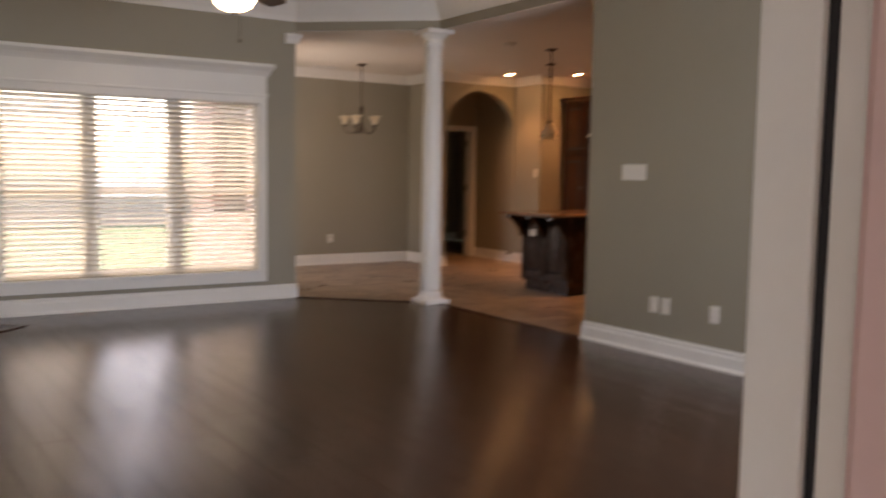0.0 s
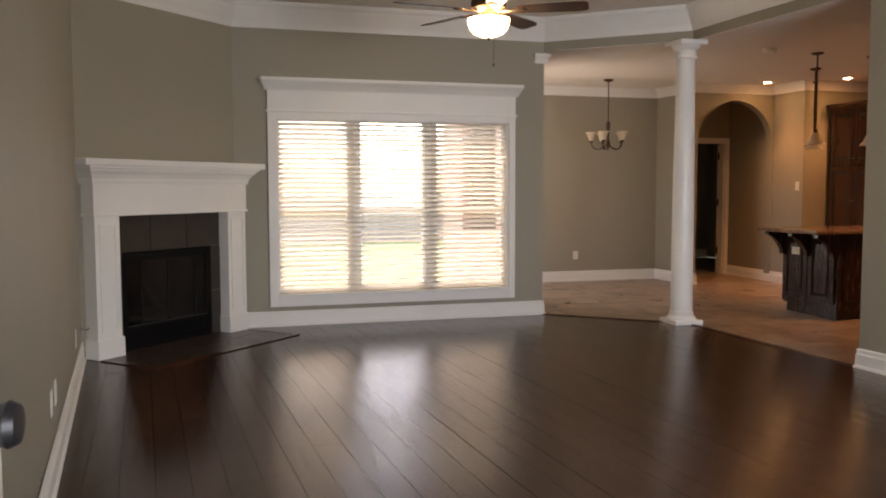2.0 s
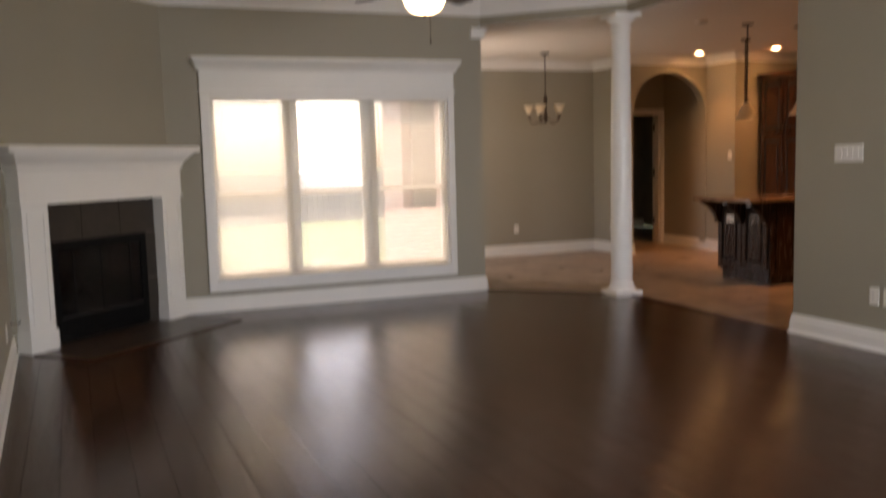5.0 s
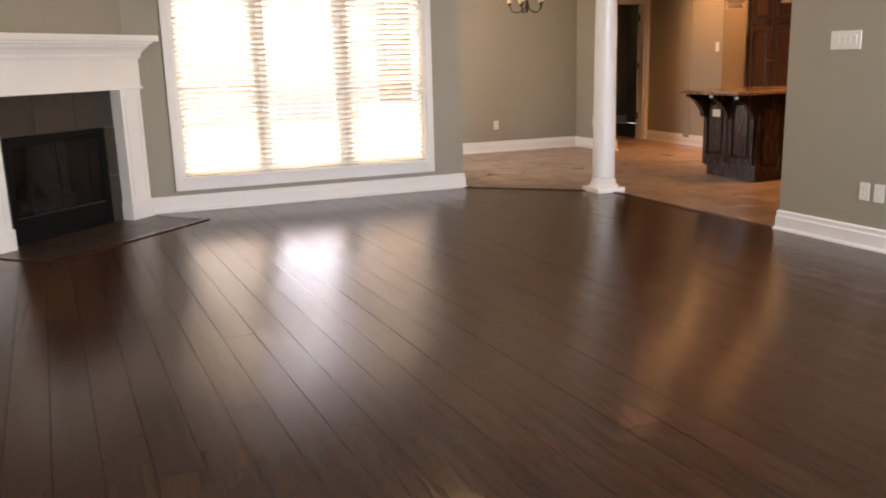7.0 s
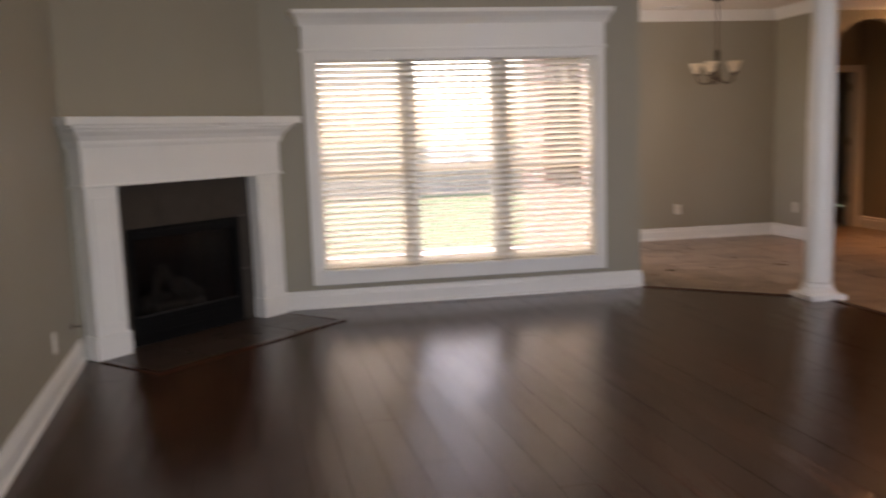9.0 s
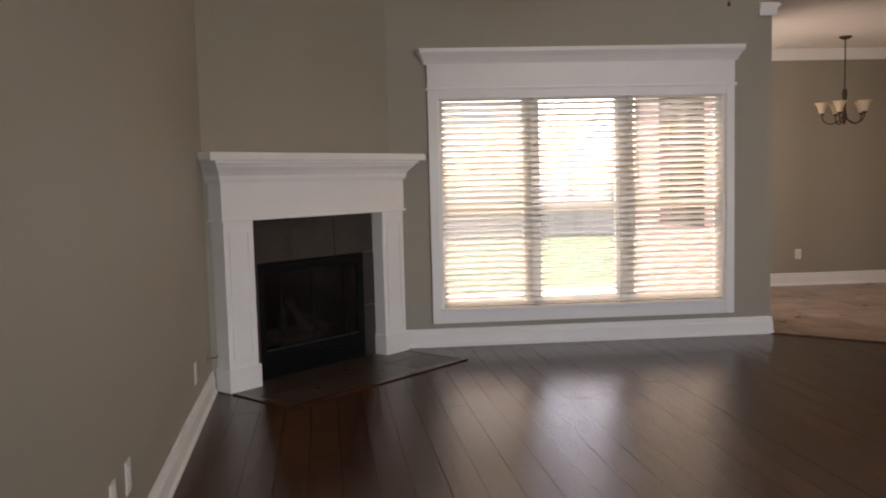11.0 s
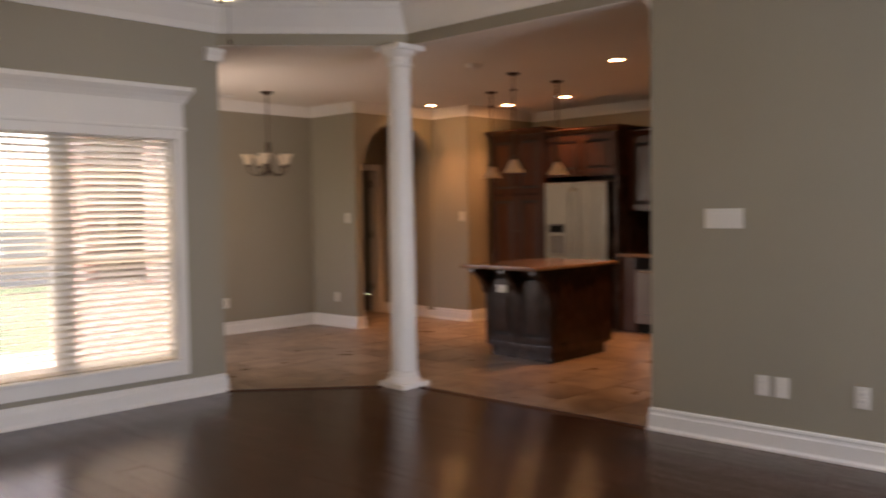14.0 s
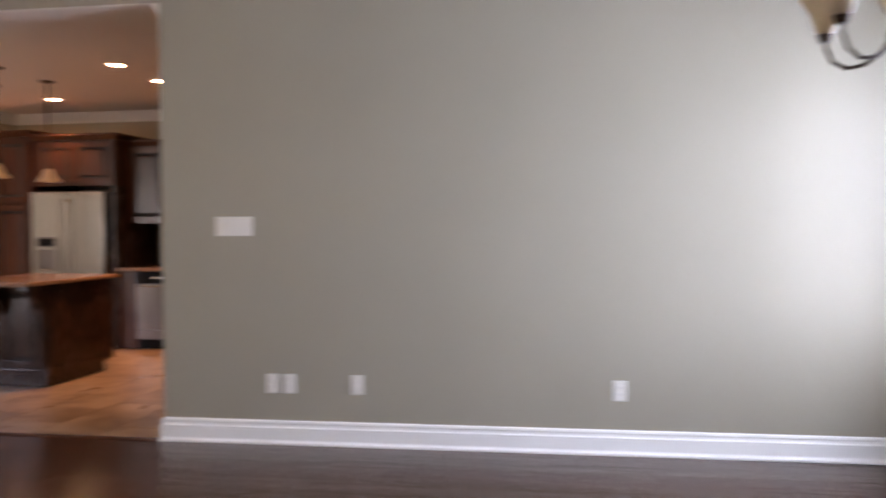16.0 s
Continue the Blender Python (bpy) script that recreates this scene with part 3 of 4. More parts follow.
# gas key on the wall and hearth
key = empty("gas_key_valve", pose(-0.19, 6.62, 0.275), "small chrome gas key valve on the wall", "valve")
part("flange", lathe([(0, 0), (0.022, 0), (0.02, 0.006), (0.008, 0.01), (0, 0.01)], 16), M_STEEL_DIM, key).matrix_basis = pose(0, 0, 0, 0, 90, 4)
part("key", tube([(0.0, 0, 0), (0.06, 0, 0), (0.062, 0, 0.014), (0.06, 0, 0.0)], 0.005, 6), M_STEEL_DIM, key)
hearth = empty("hearth", FM, "flush dark tile hearth with wood border set in the floor", "hearth")
for i in range(4):
    for j in range(2):
        part("tile", box(-0.79 + i * 0.3975, -0.79 + (i + 1) * 0.3975 - 0.004, -0.70 + j * 0.332, -0.70 + (j + 1) * 0.332 - 0.004, 0.001, 0.006, 0.001), M_HEARTH, hearth)
bd = box(-0.835, 0.84, -0.76, -0.704, 0.001, 0.009, 0.002)
box(-0.835, -0.794, -0.704, -0.16, 0.001, 0.009, 0.002, bm=bd), box(0.80, 0.84, -0.704, -0.16, 0.001, 0.009, 0.002, bm=bd)
part("border", bd, M_WOOD, hearth)
part("bed", box(-0.794, 0.80, -0.704, -0.003, 0.0008, 0.0035), M_GROUT, hearth)

# ---- ceiling fan ----
fan = empty("ceiling_fan", pose(2.637, 5.485, 0), "bronze ceiling fan with five dark blades and lit glass bowl", "ceiling fan")
part("canopy", lathe([(0, 3.05), (0.078, 3.05), (0.078, 3.03), (0.07, 3.0), (0.045, 2.975), (0.018, 2.965), (0, 2.965)], 24), M_BRONZE, fan, smooth=True)
part("downrod", lathe([(0.014, 2.97), (0.014, 2.88), (0.028, 2.875), (0.03, 2.86), (0.018, 2.85), (0.018, 2.84)], 16), M_BRONZE, fan, smooth=True)
part("motor_housing", lathe([(0, 2.85), (0.03, 2.845), (0.045, 2.82), (0.055, 2.76), (0.065, 2.70), (0.085, 2.65), (0.115, 2.625), (0.125, 2.60), (0.12, 2.56), (0.1, 2.545), (0.06, 2.53), (0.05, 2.50), (0, 2.50)], 28), M_BRONZE, fan, smooth=True)
for k in range(4):
    a = radians(90 * k + 30)
    part("scroll", tube([(math.cos(a) * r, math.sin(a) * r, z) for r, z in ((0.03, 2.86), (0.055, 2.85), (0.07, 2.80), (0.085, 2.74), (0.09, 2.69), (0.12, 2.64))], 0.008, 6), M_BRONZE, fan, smooth=True)
bl = bmesh.new()
prof = ((0.20, 0.045), (0.26, 0.055), (0.45, 0.066), (0.60, 0.072), (0.655, 0.066), (0.68, 0.045))
up = [(x, w) for x, w in prof] + [(x, -w) for x, w in prof[::-1]]
prism(up, -0.004, 0.004, bl)
blade_me = mesh_of(bl, M_BLADE)
iron = bmesh.new()
prism([(0.09, 0.02), (0.16, 0.015), (0.24, 0.04), (0.27, 0.0), (0.24, -0.04), (0.16, -0.015), (0.09, -0.02)], -0.012, -0.005, iron)
iron_me = mesh_of(iron, M_BRONZE)
for k in range(5):
    b = new("blade", blade_me)
    b.parent = fan
    b.matrix_basis = pose(0, 0, 2.545, 0, 0, -101 + 72 * k) @ pose(0, 0, 0, -12, 0, 0)
    i2 = new("blade_iron", iron_me)
    i2.parent = b
part("light_collar", lathe([(0, 2.50), (0.03, 2.50), (0.034, 2.47), (0.02, 2.44), (0.006, 2.42), (0.006, 2.367), (0, 2.367)], 20), M_BRONZE, fan, smooth=True)
part("glass_bowl", lathe([(0.146, 2.487), (0.143, 2.46), (0.128, 2.42), (0.1, 2.39), (0.06, 2.372), (0.012, 2.366), (0, 2.366)], 32), M_BOWL, fan, "glowing frosted glass bowl", smooth=True)
part("finial", lathe([(0, 2.368), (0.012, 2.366), (0.014, 2.355), (0.006, 2.345), (0, 2.34)], 12), M_BRONZE, fan, smooth=True)
part("pull_chain", tube([(0.03, -0.02, 2.37), (0.03, -0.02, 2.19)], 0.0016, 5), M_BRONZE, fan)
part("chain_fob", lathe([(0, 2.19), (0.006, 2.185), (0.008, 2.17), (0, 2.16)], 8, at=(0.03, -0.02, 0)), M_BRONZE, fan)


# ---- chandeliers ----
def chandelier(m, top, label):
    ch = empty("chandelier", m, label, "chandelier", "five-light chandeliers")
    part("canopy", lathe([(0, top), (0.065, top), (0.062, top - 0.012), (0.03, top - 0.03), (0.01, top - 0.035), (0, top - 0.035)], 20), M_BRONZE, ch, smooth=True)
    part("stem", tube([(0, 0, top - 0.03), (0, 0, 2.18)], 0.007, 8), M_BRONZE, ch)
    part("hub", lathe([(0, 2.19), (0.02, 2.185), (0.028, 2.14), (0.02, 2.08), (0.014, 1.98), (0.022, 1.93), (0.03, 1.90), (0.022, 1.86), (0.01, 1.84), (0.012, 1.825), (0, 1.815)], 18), M_BRONZE, ch, smooth=True)
    for k in range(5):
        a = radians(72 * k + 12)
        c, s = math.cos(a), math.sin(a)
        arm = part("arm", tube([(c * r, s * r, z) for r, z in ((0.015, 1.90), (0.05, 1.855), (0.10, 1.828), (0.15, 1.825), (0.195, 1.85), (0.215, 1.895), (0.217, 1.925))], 0.0065, 8), M_BRONZE, ch, smooth=True)
        part("socket_cup", lathe([(0, 1.915), (0.018, 1.915), (0.024, 1.935), (0.02, 1.95), (0, 1.95)], 14, at=(c * 0.217, s * 0.217, 0)), M_BRONZE, arm, smooth=True)
        part("shade", lathe([(0.022, 1.938), (0.03, 1.95), (0.04, 1.985), (0.055, 2.02), (0.075, 2.05), (0.071, 2.05), (0.051, 2.02), (0.036, 1.985), (0.02, 1.945)], 22, at=(c * 0.217, s * 0.217, 0)), M_SHADE, arm, "cream glass bell shade", smooth=True)
    return ch


chandelier(pose(5.82, 9.93, 0), CZ, "bronze five-arm chandelier with cream glass shades, breakfast nook")
chandelier(pose(3.17, 1.375, -0.015, 0, 0, 38), H1 + 0.015, "bronze five-arm chandelier with cream glass shades near front window")

# ---- pendants over the island ----
for x, y in ((6.93, 7.39), (7.73, 8.38), (7.65, 7.41)):
    pd = empty("pendant_lamp", pose(x, y, 0), "slim bronze pendant lamp with cream bell shade", "pendant lamp", "island pendants")
    part("canopy", lathe([(0, CZ), (0.062, CZ), (0.06, CZ - 0.012), (0.02, CZ - 0.025), (0, CZ - 0.025)], 20), M_BRONZE, pd, smooth=True)
    part("rod", tube([(0, 0, H2 - 0.02), (0, 0, 1.93)], 0.008, 8), M_BRONZE, pd)
    part("rod_joint", lathe([(0, 2.58), (0.03, 2.575), (0.03, 2.56), (0, 2.555)], 12), M_BRONZE, pd)
    part("socket", lathe([(0, 1.945), (0.018, 1.94), (0.024, 1.91), (0.026, 1.895), (0, 1.895)], 14), M_BRONZE, pd, smooth=True)
    part("shade", lathe([(0.024, 1.9), (0.036, 1.89), (0.05, 1.86), (0.07, 1.82), (0.1, 1.785), (0.107, 1.775), (0.1, 1.779), (0.066, 1.815), (0.046, 1.855), (0.03, 1.885)], 24), M_SHADE, pd, "cream glass bell shade", smooth=True)

# ---- recessed lights ----
for i, (x, y) in enumerate(((8.0, 9.62), (8.72, 8.98), (8.67, 8.07), (7.06, 6.31), (7.86, 6.37))):
    rl = empty("recessed_light", pose(x, y, CZ), "lit recessed ceiling downlight with white trim ring", "downlight", "kitchen downlights")
    part("trim_ring", lathe([(0.052, 0.0), (0.088, 0.0), (0.088, -0.004), (0.081, -0.008), (0.052, -0.006)], 28), M_WHITE, rl)
    part("lens", lathe([(0, -0.003), (0.052, -0.003), (0.052, -0.006), (0, -0.006)], 24), M_CAN, rl, "glowing warm lens")
    s = bpy.data.lights.new("downlight", "SPOT")
    s.energy, s.color, s.spot_size, s.spot_blend, s.shadow_soft_size = CAN_W, (1.0, 0.49, 0.21), radians(92), 0.9, 0.06
    o = new("downlight", s)
    o.matrix_world = look((x, y, CZ - 0.03), (x, y, 0))
for k in range(3):
    fl = bpy.data.lights.new("fan_bulb", "POINT")
    fl.energy, fl.color, fl.shadow_soft_size = FAN_W / 3, (1.0, 0.80, 0.55), 0.03
    a = radians(120 * k + 40)
    new("fan_bulb", fl).location = (2.637 + 0.085 * math.cos(a), 5.485 + 0.085 * math.sin(a), 2.468)

# ceiling fixtures
for x, y, z in ((6.28, 7.31, CZ), (4.53, 4.13, H1), (0.76, 7.18, H1)):
    sd = empty("smoke_detector", pose(x, y, z), "round white ceiling smoke detector", "smoke detector", "ceiling detectors")
    part("base_ring", lathe([(0, 0), (0.072, 0), (0.072, -0.012), (0, -0.012)], 24), M_PLATE, sd)
    part("cover", lathe([(0.064, -0.012), (0.06, -0.03), (0.045, -0.04), (0, -0.042)], 24), M_PLATE, sd, smooth=True)


def vent(x, y, z, w, d):
    v = empty("ceiling_vent", pose(x, y, z), "white slotted ceiling air register", "vent")
    bm = box(-w / 2, w / 2, -d / 2, -d / 2 + 0.02, -0.008, 0), 
    bm = bm[0]
    box(-w / 2, w / 2, d / 2 - 0.02, d / 2, -0.008, 0, bm=bm), box(-w / 2, -w / 2 + 0.02, -d / 2 + 0.02, d / 2 - 0.02, -0.008, 0, bm=bm), box(w / 2 - 0.02, w / 2, -d / 2 + 0.02, d / 2 - 0.02, -0.008, 0, bm=bm)
    part("frame", bm, M_WHITE, v)
    part("backing", box(-w / 2 + 0.02, w / 2 - 0.02, -d / 2 + 0.02, d / 2 - 0.02, -0.002, 0), M_BLACK, v)
    k = int((d - 0.04) / 0.022)
    for i in range(k):
        yy = -d / 2 + 0.03 + i * 0.022
        part("slat", box(-w / 2 + 0.02, w / 2 - 0.02, yy, yy + 0.006, -0.005, -0.003), M_WHITE, v)


vent(1.54, 7.40, H1, 0.30, 0.15)
vent(5.55, 10.5, CZ, 0.32, 0.16)


# ---- wall plates ----
def plate(name, x, y, z, yaw, w=0.075, h=0.118, gangs=1, style="outlet", label="", m=None):
    """A wall plate that faces local -y."""
    p = empty(name, m or pose(x, y, z, 0, 0, yaw), label or "white plastic wall outlet plate", "switch" if "switch" in name else "outlet", "wall plates")
    part("cover_plate", box(-w / 2, w / 2, -0.006, 0.0, -h / 2, h / 2, 0.0025), M_PLATE, p)
    for g in range(gangs):
        cx = (g - (gangs - 1) / 2) * 0.046
        if style == "outlet":
            for dz in (-0.02, 0.02):
                part("socket", box(cx - 0.016, cx + 0.016, -0.008, -0.005, dz - 0.014, dz + 0.014, 0.003), M_PLATE, p)
                part("slots", box(cx - 0.007, cx - 0.004, -0.0085, -0.007, dz - 0.005, dz + 0.005), M_BLACK, p)
        elif style == "switch":
            part("rocker", box(cx - 0.016, cx + 0.016, -0.010, -0.005, -0.033, 0.033, 0.003), M_PLATE, p)
        else:
            part("jack", box(cx - 0.01, cx + 0.01, -0.009, -0.005, -0.01, 0.01, 0.002), M_PLATE, p)


def on_line(p, q, s):
    d = (Vector(q) - Vector(p)).normalized()
    return Vector(p) + d * s, math.degrees(math.atan2(d.y, d.x))


def on_wall(name, p, q, y, z, **kw):
    t = (y - p[1]) / (q[1] - p[1])
    pos = Vector(p).lerp(Vector(q), t)
    d = Vector(q) - Vector(p)
    plate(name, pos.x, pos.y, z, math.degrees(math.atan2(d.y, d.x)), **kw)


on_wall("wall_switch", F, G, 4.46, 1.342, w=0.235, h=0.118, gangs=4, style="switch", label="wide white four-gang switch plate on greige wall")
on_wall("wall_outlet", F, G, 4.225, 0.375)
on_wall("wall_outlet", F, G, 4.115, 0.375, style="jack", label="white cable jack plate beside an outlet")
on_wall("wall_outlet", F, G, 3.69, 0.375)
on_wall("wall_outlet", F, G, 2.13, 0.375)
on_wall("wall_outlet", A, B, 4.31, 0.335)
on_wall("wall_outlet", A, B, 4.08, 0.335, style="jack", label="white cable jack plate on the west wall")
on_wall("wall_outlet", A, B, 6.07, 0.30)
plate("wall_outlet", 5.79, 10.83, 0.37, 0)
plate("wall_switch", 7.09, 10.16, 1.343, -90, style="switch", label="single white rocker switch by the arch")
plate("wall_outlet", 9.72, 14.0, 0.34, 0)
plate("wall_outlet", 7.08, 10.38, 0.37, -90)
plate("wall_switch", 8.42, 9.50, 1.343, -90, style="switch", label="single white rocker switch by the kitchen corner")

# ---- kitchen ----
def raised_door(parent, x, y0, y1, z0, z1, material, handle=None):
    """A cabinet door that faces -x, its front at x."""
    d = box(x - 0.02, x, y0, y0 + 0.06, z0, z1, 0.003)
    box(x - 0.02, x, y1 - 0.06, y1, z0, z1, 0.003, bm=d), box(x - 0.02, x, y0 + 0.06, y1 - 0.06, z0, z0 + 0.06, 0.003, bm=d), box(x - 0.02, x, y0 + 0.06, y1 - 0.06, z1 - 0.06, z1, 0.003, bm=d)
    door = part("door", d, material, parent)
    part("door_panel", box(x - 0.016, x - 0.002, y0 + 0.090, y1 - 0.090, z0 + 0.090, z1 - 0.090, 0.008), material, door)
    # near-black sheet that paints the shade in the groove round the panel
    part("panel_groove_shade", box(x - 0.006, x - 0.001, y0 + 0.055, y1 - 0.055, z0 + 0.055, z1 - 0.055), M_GAP, door)
    if handle:
        part("knob", lathe([(0, 0), (0.006, 0), (0.006, 0.015), (0.013, 0.02), (0.013, 0.026), (0, 0.03)], 12), M_BRONZE, door).matrix_basis = pose(x - 0.02, handle[0], handle[1], 0, -90, 0)
    return door


CROWN_C = ((0, 0), (0.01, 0), (0.03, 0.03), (0.05, 0.05), (0.05, 0.07), (0, 0.07))


def cabinet_crown(parent, path, z, material):
    part("cornice", sweep([(d, z + h) for d, h in CROWN_C], path), material, parent)


pantry = empty("pantry_cabinet", pose(0, 0, 0), "tall cherry pantry cabinet with raised panel doors", "cabinet", "kitchen cabinets")
part("carcass", box(8.80, 9.74, 8.48, 9.33, 0.1, 2.35, 0.003), M_CAB, pantry)
part("toe_kick", box(8.87, 9.74, 8.48, 9.33, 0.004, 0.1), M_ESP, pantry)
for y0, y1, ky in ((8.50, 8.90, 8.875), (8.915, 9.315, 8.94)):
    raised_door(pantry, 8.80, y0, y1, 1.62, 2.33, M_CAB, (ky, 1.70))
    raised_door(pantry, 8.80, y0, y1, 0.13, 1.59, M_CAB, (ky, 1.15))
cabinet_crown(pantry, [(9.74, 9.33), (8.80, 9.33), (8.80, 8.48), (9.74, 8.48)], 2.35, M_CAB)

fridge = empty("refrigerator", pose(0, 0, 0), "stainless steel side-by-side refrigerator with dispenser", "refrigerator")
part("body", box(8.84, 9.70, 7.56, 8.45, 0.02, 1.73, 0.006), M_ESP, fridge, "dark grey cabinet sides")
dl = part("left_door", box(8.765, 8.835, 8.015, 8.45, 0.06, 1.735, 0.012), M_STEEL, fridge)
dr = part("right_door", box(8.765, 8.835, 7.56, 8.005, 0.06, 1.735, 0.012), M_STEEL, fridge)
for d, y in ((dl, 8.05), (dr, 7.97)):
    part("handle", tube([(8.76, y, 0.55), (8.715, y, 0.58), (8.712, y, 1.1), (8.715, y, 1.62), (8.76, y, 1.65)], 0.012, 8), M_STEEL, d, smooth=True)
disp = part("dispenser", box(8.757, 8.768, 8.15, 8.38, 0.86, 1.24, 0.004), M_STEEL_DIM, dl)
part("control_panel", box(8.753, 8.758, 8.165, 8.365, 1.14, 1.22, 0.002), M_BLACK, disp)
part("dispenser_tray", box(8.748, 8.758, 8.165, 8.365, 0.87, 0.89, 0.002), M_STEEL, disp)
part("frame", box(8.754, 8.759, 8.165, 8.365, 1.10, 1.13, 0.001), M_STEEL, disp)

over = empty("wall_cabinet", pose(0, 0, 0), "cherry cabinet with two doors above the refrigerator", "cabinet", "kitchen cabinets")
part("carcass", box(8.84, 9.74, 7.47, 8.455, 1.80, 2.30, 0.003), M_CAB, over)
raised_door(over, 8.84, 7.50, 7.955, 1.82, 2.28, M_CAB, (7.92, 1.86))
raised_door(over, 8.84, 7.97, 8.43, 1.82, 2.28, M_CAB, (8.0, 1.86))
cabinet_crown(over, [(8.84, 8.455), (8.84, 7.47), (9.74, 7.47)], 2.30, M_CAB)
part("side_panel", box(8.84, 9.74, 7.47, 7.50, 0.004, 1.80, 0.002), M_ESP, over, "tall dark end panel beside the refrigerator")

up2 = empty("wall_cabinet", pose(0, 0, 0), "cherry wall cabinet with raised panel doors over the counter", "cabinet", "kitchen cabinets")
part("carcass", box(9.08, 9.74, 5.6, 7.465, 1.38, 2.24, 0.003), M_CAB, up2)
for i in range(4):
    y1 = 7.445 - i * 0.46
    raised_door(up2, 9.08, y1 - 0.445, y1, 1.40, 2.22, M_CAB, (y1 - 0.41 if i % 2 == 0 else y1 - 0.03, 1.46))
cabinet_crown(up2, [(9.08, 7.465), (9.08, 5.6)], 2.24, M_CAB)

dw = empty("dishwasher", pose(-0.28, -0.14, 0), "stainless steel dishwasher with black control panel", "dishwasher")
part("body", box(9.20, 10.0, 6.85, 7.40, 0.1, 0.86), M_BLACK, dw)
dd = part("door", box(9.16, 9.20, 6.85, 7.40, 0.22, 0.72, 0.006), M_STEEL_DIM, dw)
part("control_panel", box(9.155, 9.20, 6.85, 7.40, 0.725, 0.855, 0.006), M_BLACK, dw)
part("display", box(9.152, 9.156, 7.05, 7.2, 0.78, 0.80), M_STEEL, dw)
part("handle", tube([(9.16, 7.36, 0.70), (9.135, 7.33, 0.70), (9.135, 6.92, 0.70), (9.16, 6.89, 0.70)], 0.010, 8), M_STEEL, dd)
part("lower_panel", box(9.165, 9.20, 6.85, 7.40, 0.115, 0.215, 0.004), M_STEEL_DIM, dw)
part("toe_kick", box(9.22, 9.25, 6.85, 7.40, 0.004, 0.1), M_BLACK, dw)
bc = empty("base_cabinet", pose(-0.28, -0.14, 0), "cherry base cabinet beside the dishwasher", "cabinet", "kitchen cabinets")
part("carcass", box(9.18, 10.0, 5.6, 6.845, 0.1, 0.86, 0.003), M_CAB, bc)
part("toe_kick", box(9.25, 9.74, 5.6, 6.845, 0.004, 0.1), M_ESP, bc)
raised_door(bc, 9.18, 6.25, 6.83, 0.12, 0.84, M_CAB, (6.30, 0.78))
raised_door(bc, 9.18, 5.65, 6.23, 0.12, 0.84, M_CAB, (6.18, 0.78))
fill = empty("base_cabinet", pose(-0.28, 0, 0), "narrow cherry filler cabinet beside the dishwasher", "cabinet", "kitchen cabinets")
part("carcass", box(9.19, 10.0, 7.265, 7.468, 0.004, 0.86, 0.002), M_CAB, fill)
tagged(part("countertop", box(8.845, 9.745, 5.6, 7.468, 0.862, 0.90, 0.006), M_GRAN), "brown speckled granite kitchen countertop", "countertop")
bs = empty("backsplash", pose(0, 0, 0), "brown stone tile backsplash above the counter", "backsplash", kind="structure")
for i in range(18):
    for j in range(4):
        part("tile", box(9.735, 9.748, 7.464 - 0.104 * (i + 1) + 0.003, 7.464 - 0.104 * i, 0.903 + 0.118 * j, 0.903 + 0.118 * (j + 1) - 0.003, 0.0015), M_BSPL, bs)
plate("wall_outlet", 9.733, 7.17, 1.15, -90)

# island
IX0, IX1, IY0, IY1 = ISL
isl = empty("kitchen_island", pose(0, 0, 0), "dark espresso wood kitchen island with arched panels and corbels", "island")
part("body", box(IX0, IX1, IY0, IY1, 0.11, 0.862, 0.004), M_ESP, isl)
part("toe_kick", box(IX0 + 0.02, IX1 - 0.12, IY0 + 0.02, IY1 - 0.06, 0.004, 0.112), M_ESP, isl)
part("base_rail", box(IX0 - 0.012, IX1 - 0.10, IY0 - 0.012, IY1 - 0.05, 0.10, 0.15, 0.004), M_ESP, isl)
mid = (IY0 + IY1) / 2
for y0, y1 in ((IY0 + 0.03, mid - 0.006), (mid + 0.006, IY1 - 0.03)):
    raised_door(isl, IX0, y0, y1, 0.16, 0.845, M_ESP)
for y in (IY0 + 0.035, mid, IY1 - 0.035):
    prof = [(IX0, 0.862), (IX0 - 0.24, 0.862), (IX0 - 0.245, 0.83), (IX0 - 0.20, 0.81), (IX0 - 0.15, 0.78), (IX0 - 0.10, 0.73), (IX0 - 0.055, 0.66), (IX0 - 0.05, 0.62), (IX0, 0.60)]
    bmk = bmesh.new()
    a = [bmk.verts.new((x, y - 0.03, z)) for x, z in prof]
    b = [bmk.verts.new((x, y + 0.03, z)) for x, z in prof]
    bmk.faces.new(a), bmk.faces.new(b[::-1])
    for i in range(len(prof)):
        j = (i + 1) % len(prof)
        bmk.faces.new((a[i], b[i], b[j], a[j]))
    part("corbel", bmk, M_ESP, isl)
for x in (IX0 + 0.02, IX1 - 0.32):
    raised = box(x + 0.05, x + 0.25, IY0 - 0.012, IY0, 0.18, 0.8, 0.004)
    part("side_panel", raised, M_ESP, isl)
tagged(part("island_countertop", box(IX0 - OVER, IX1 + 0.04, IY0 - 0.05, IY1 + 0.05, 0.863, 0.90, 0.012), M_GRAN), "polished brown granite island countertop", "countertop")
plate("wall_outlet", 0, 0, 0, 0, w=0.118, h=0.075, style="jack", label="white outlet plate on the island end", m=pose(IX0 - 0.018, IY1 - 0.23, 0.66, 0, 0, -90))

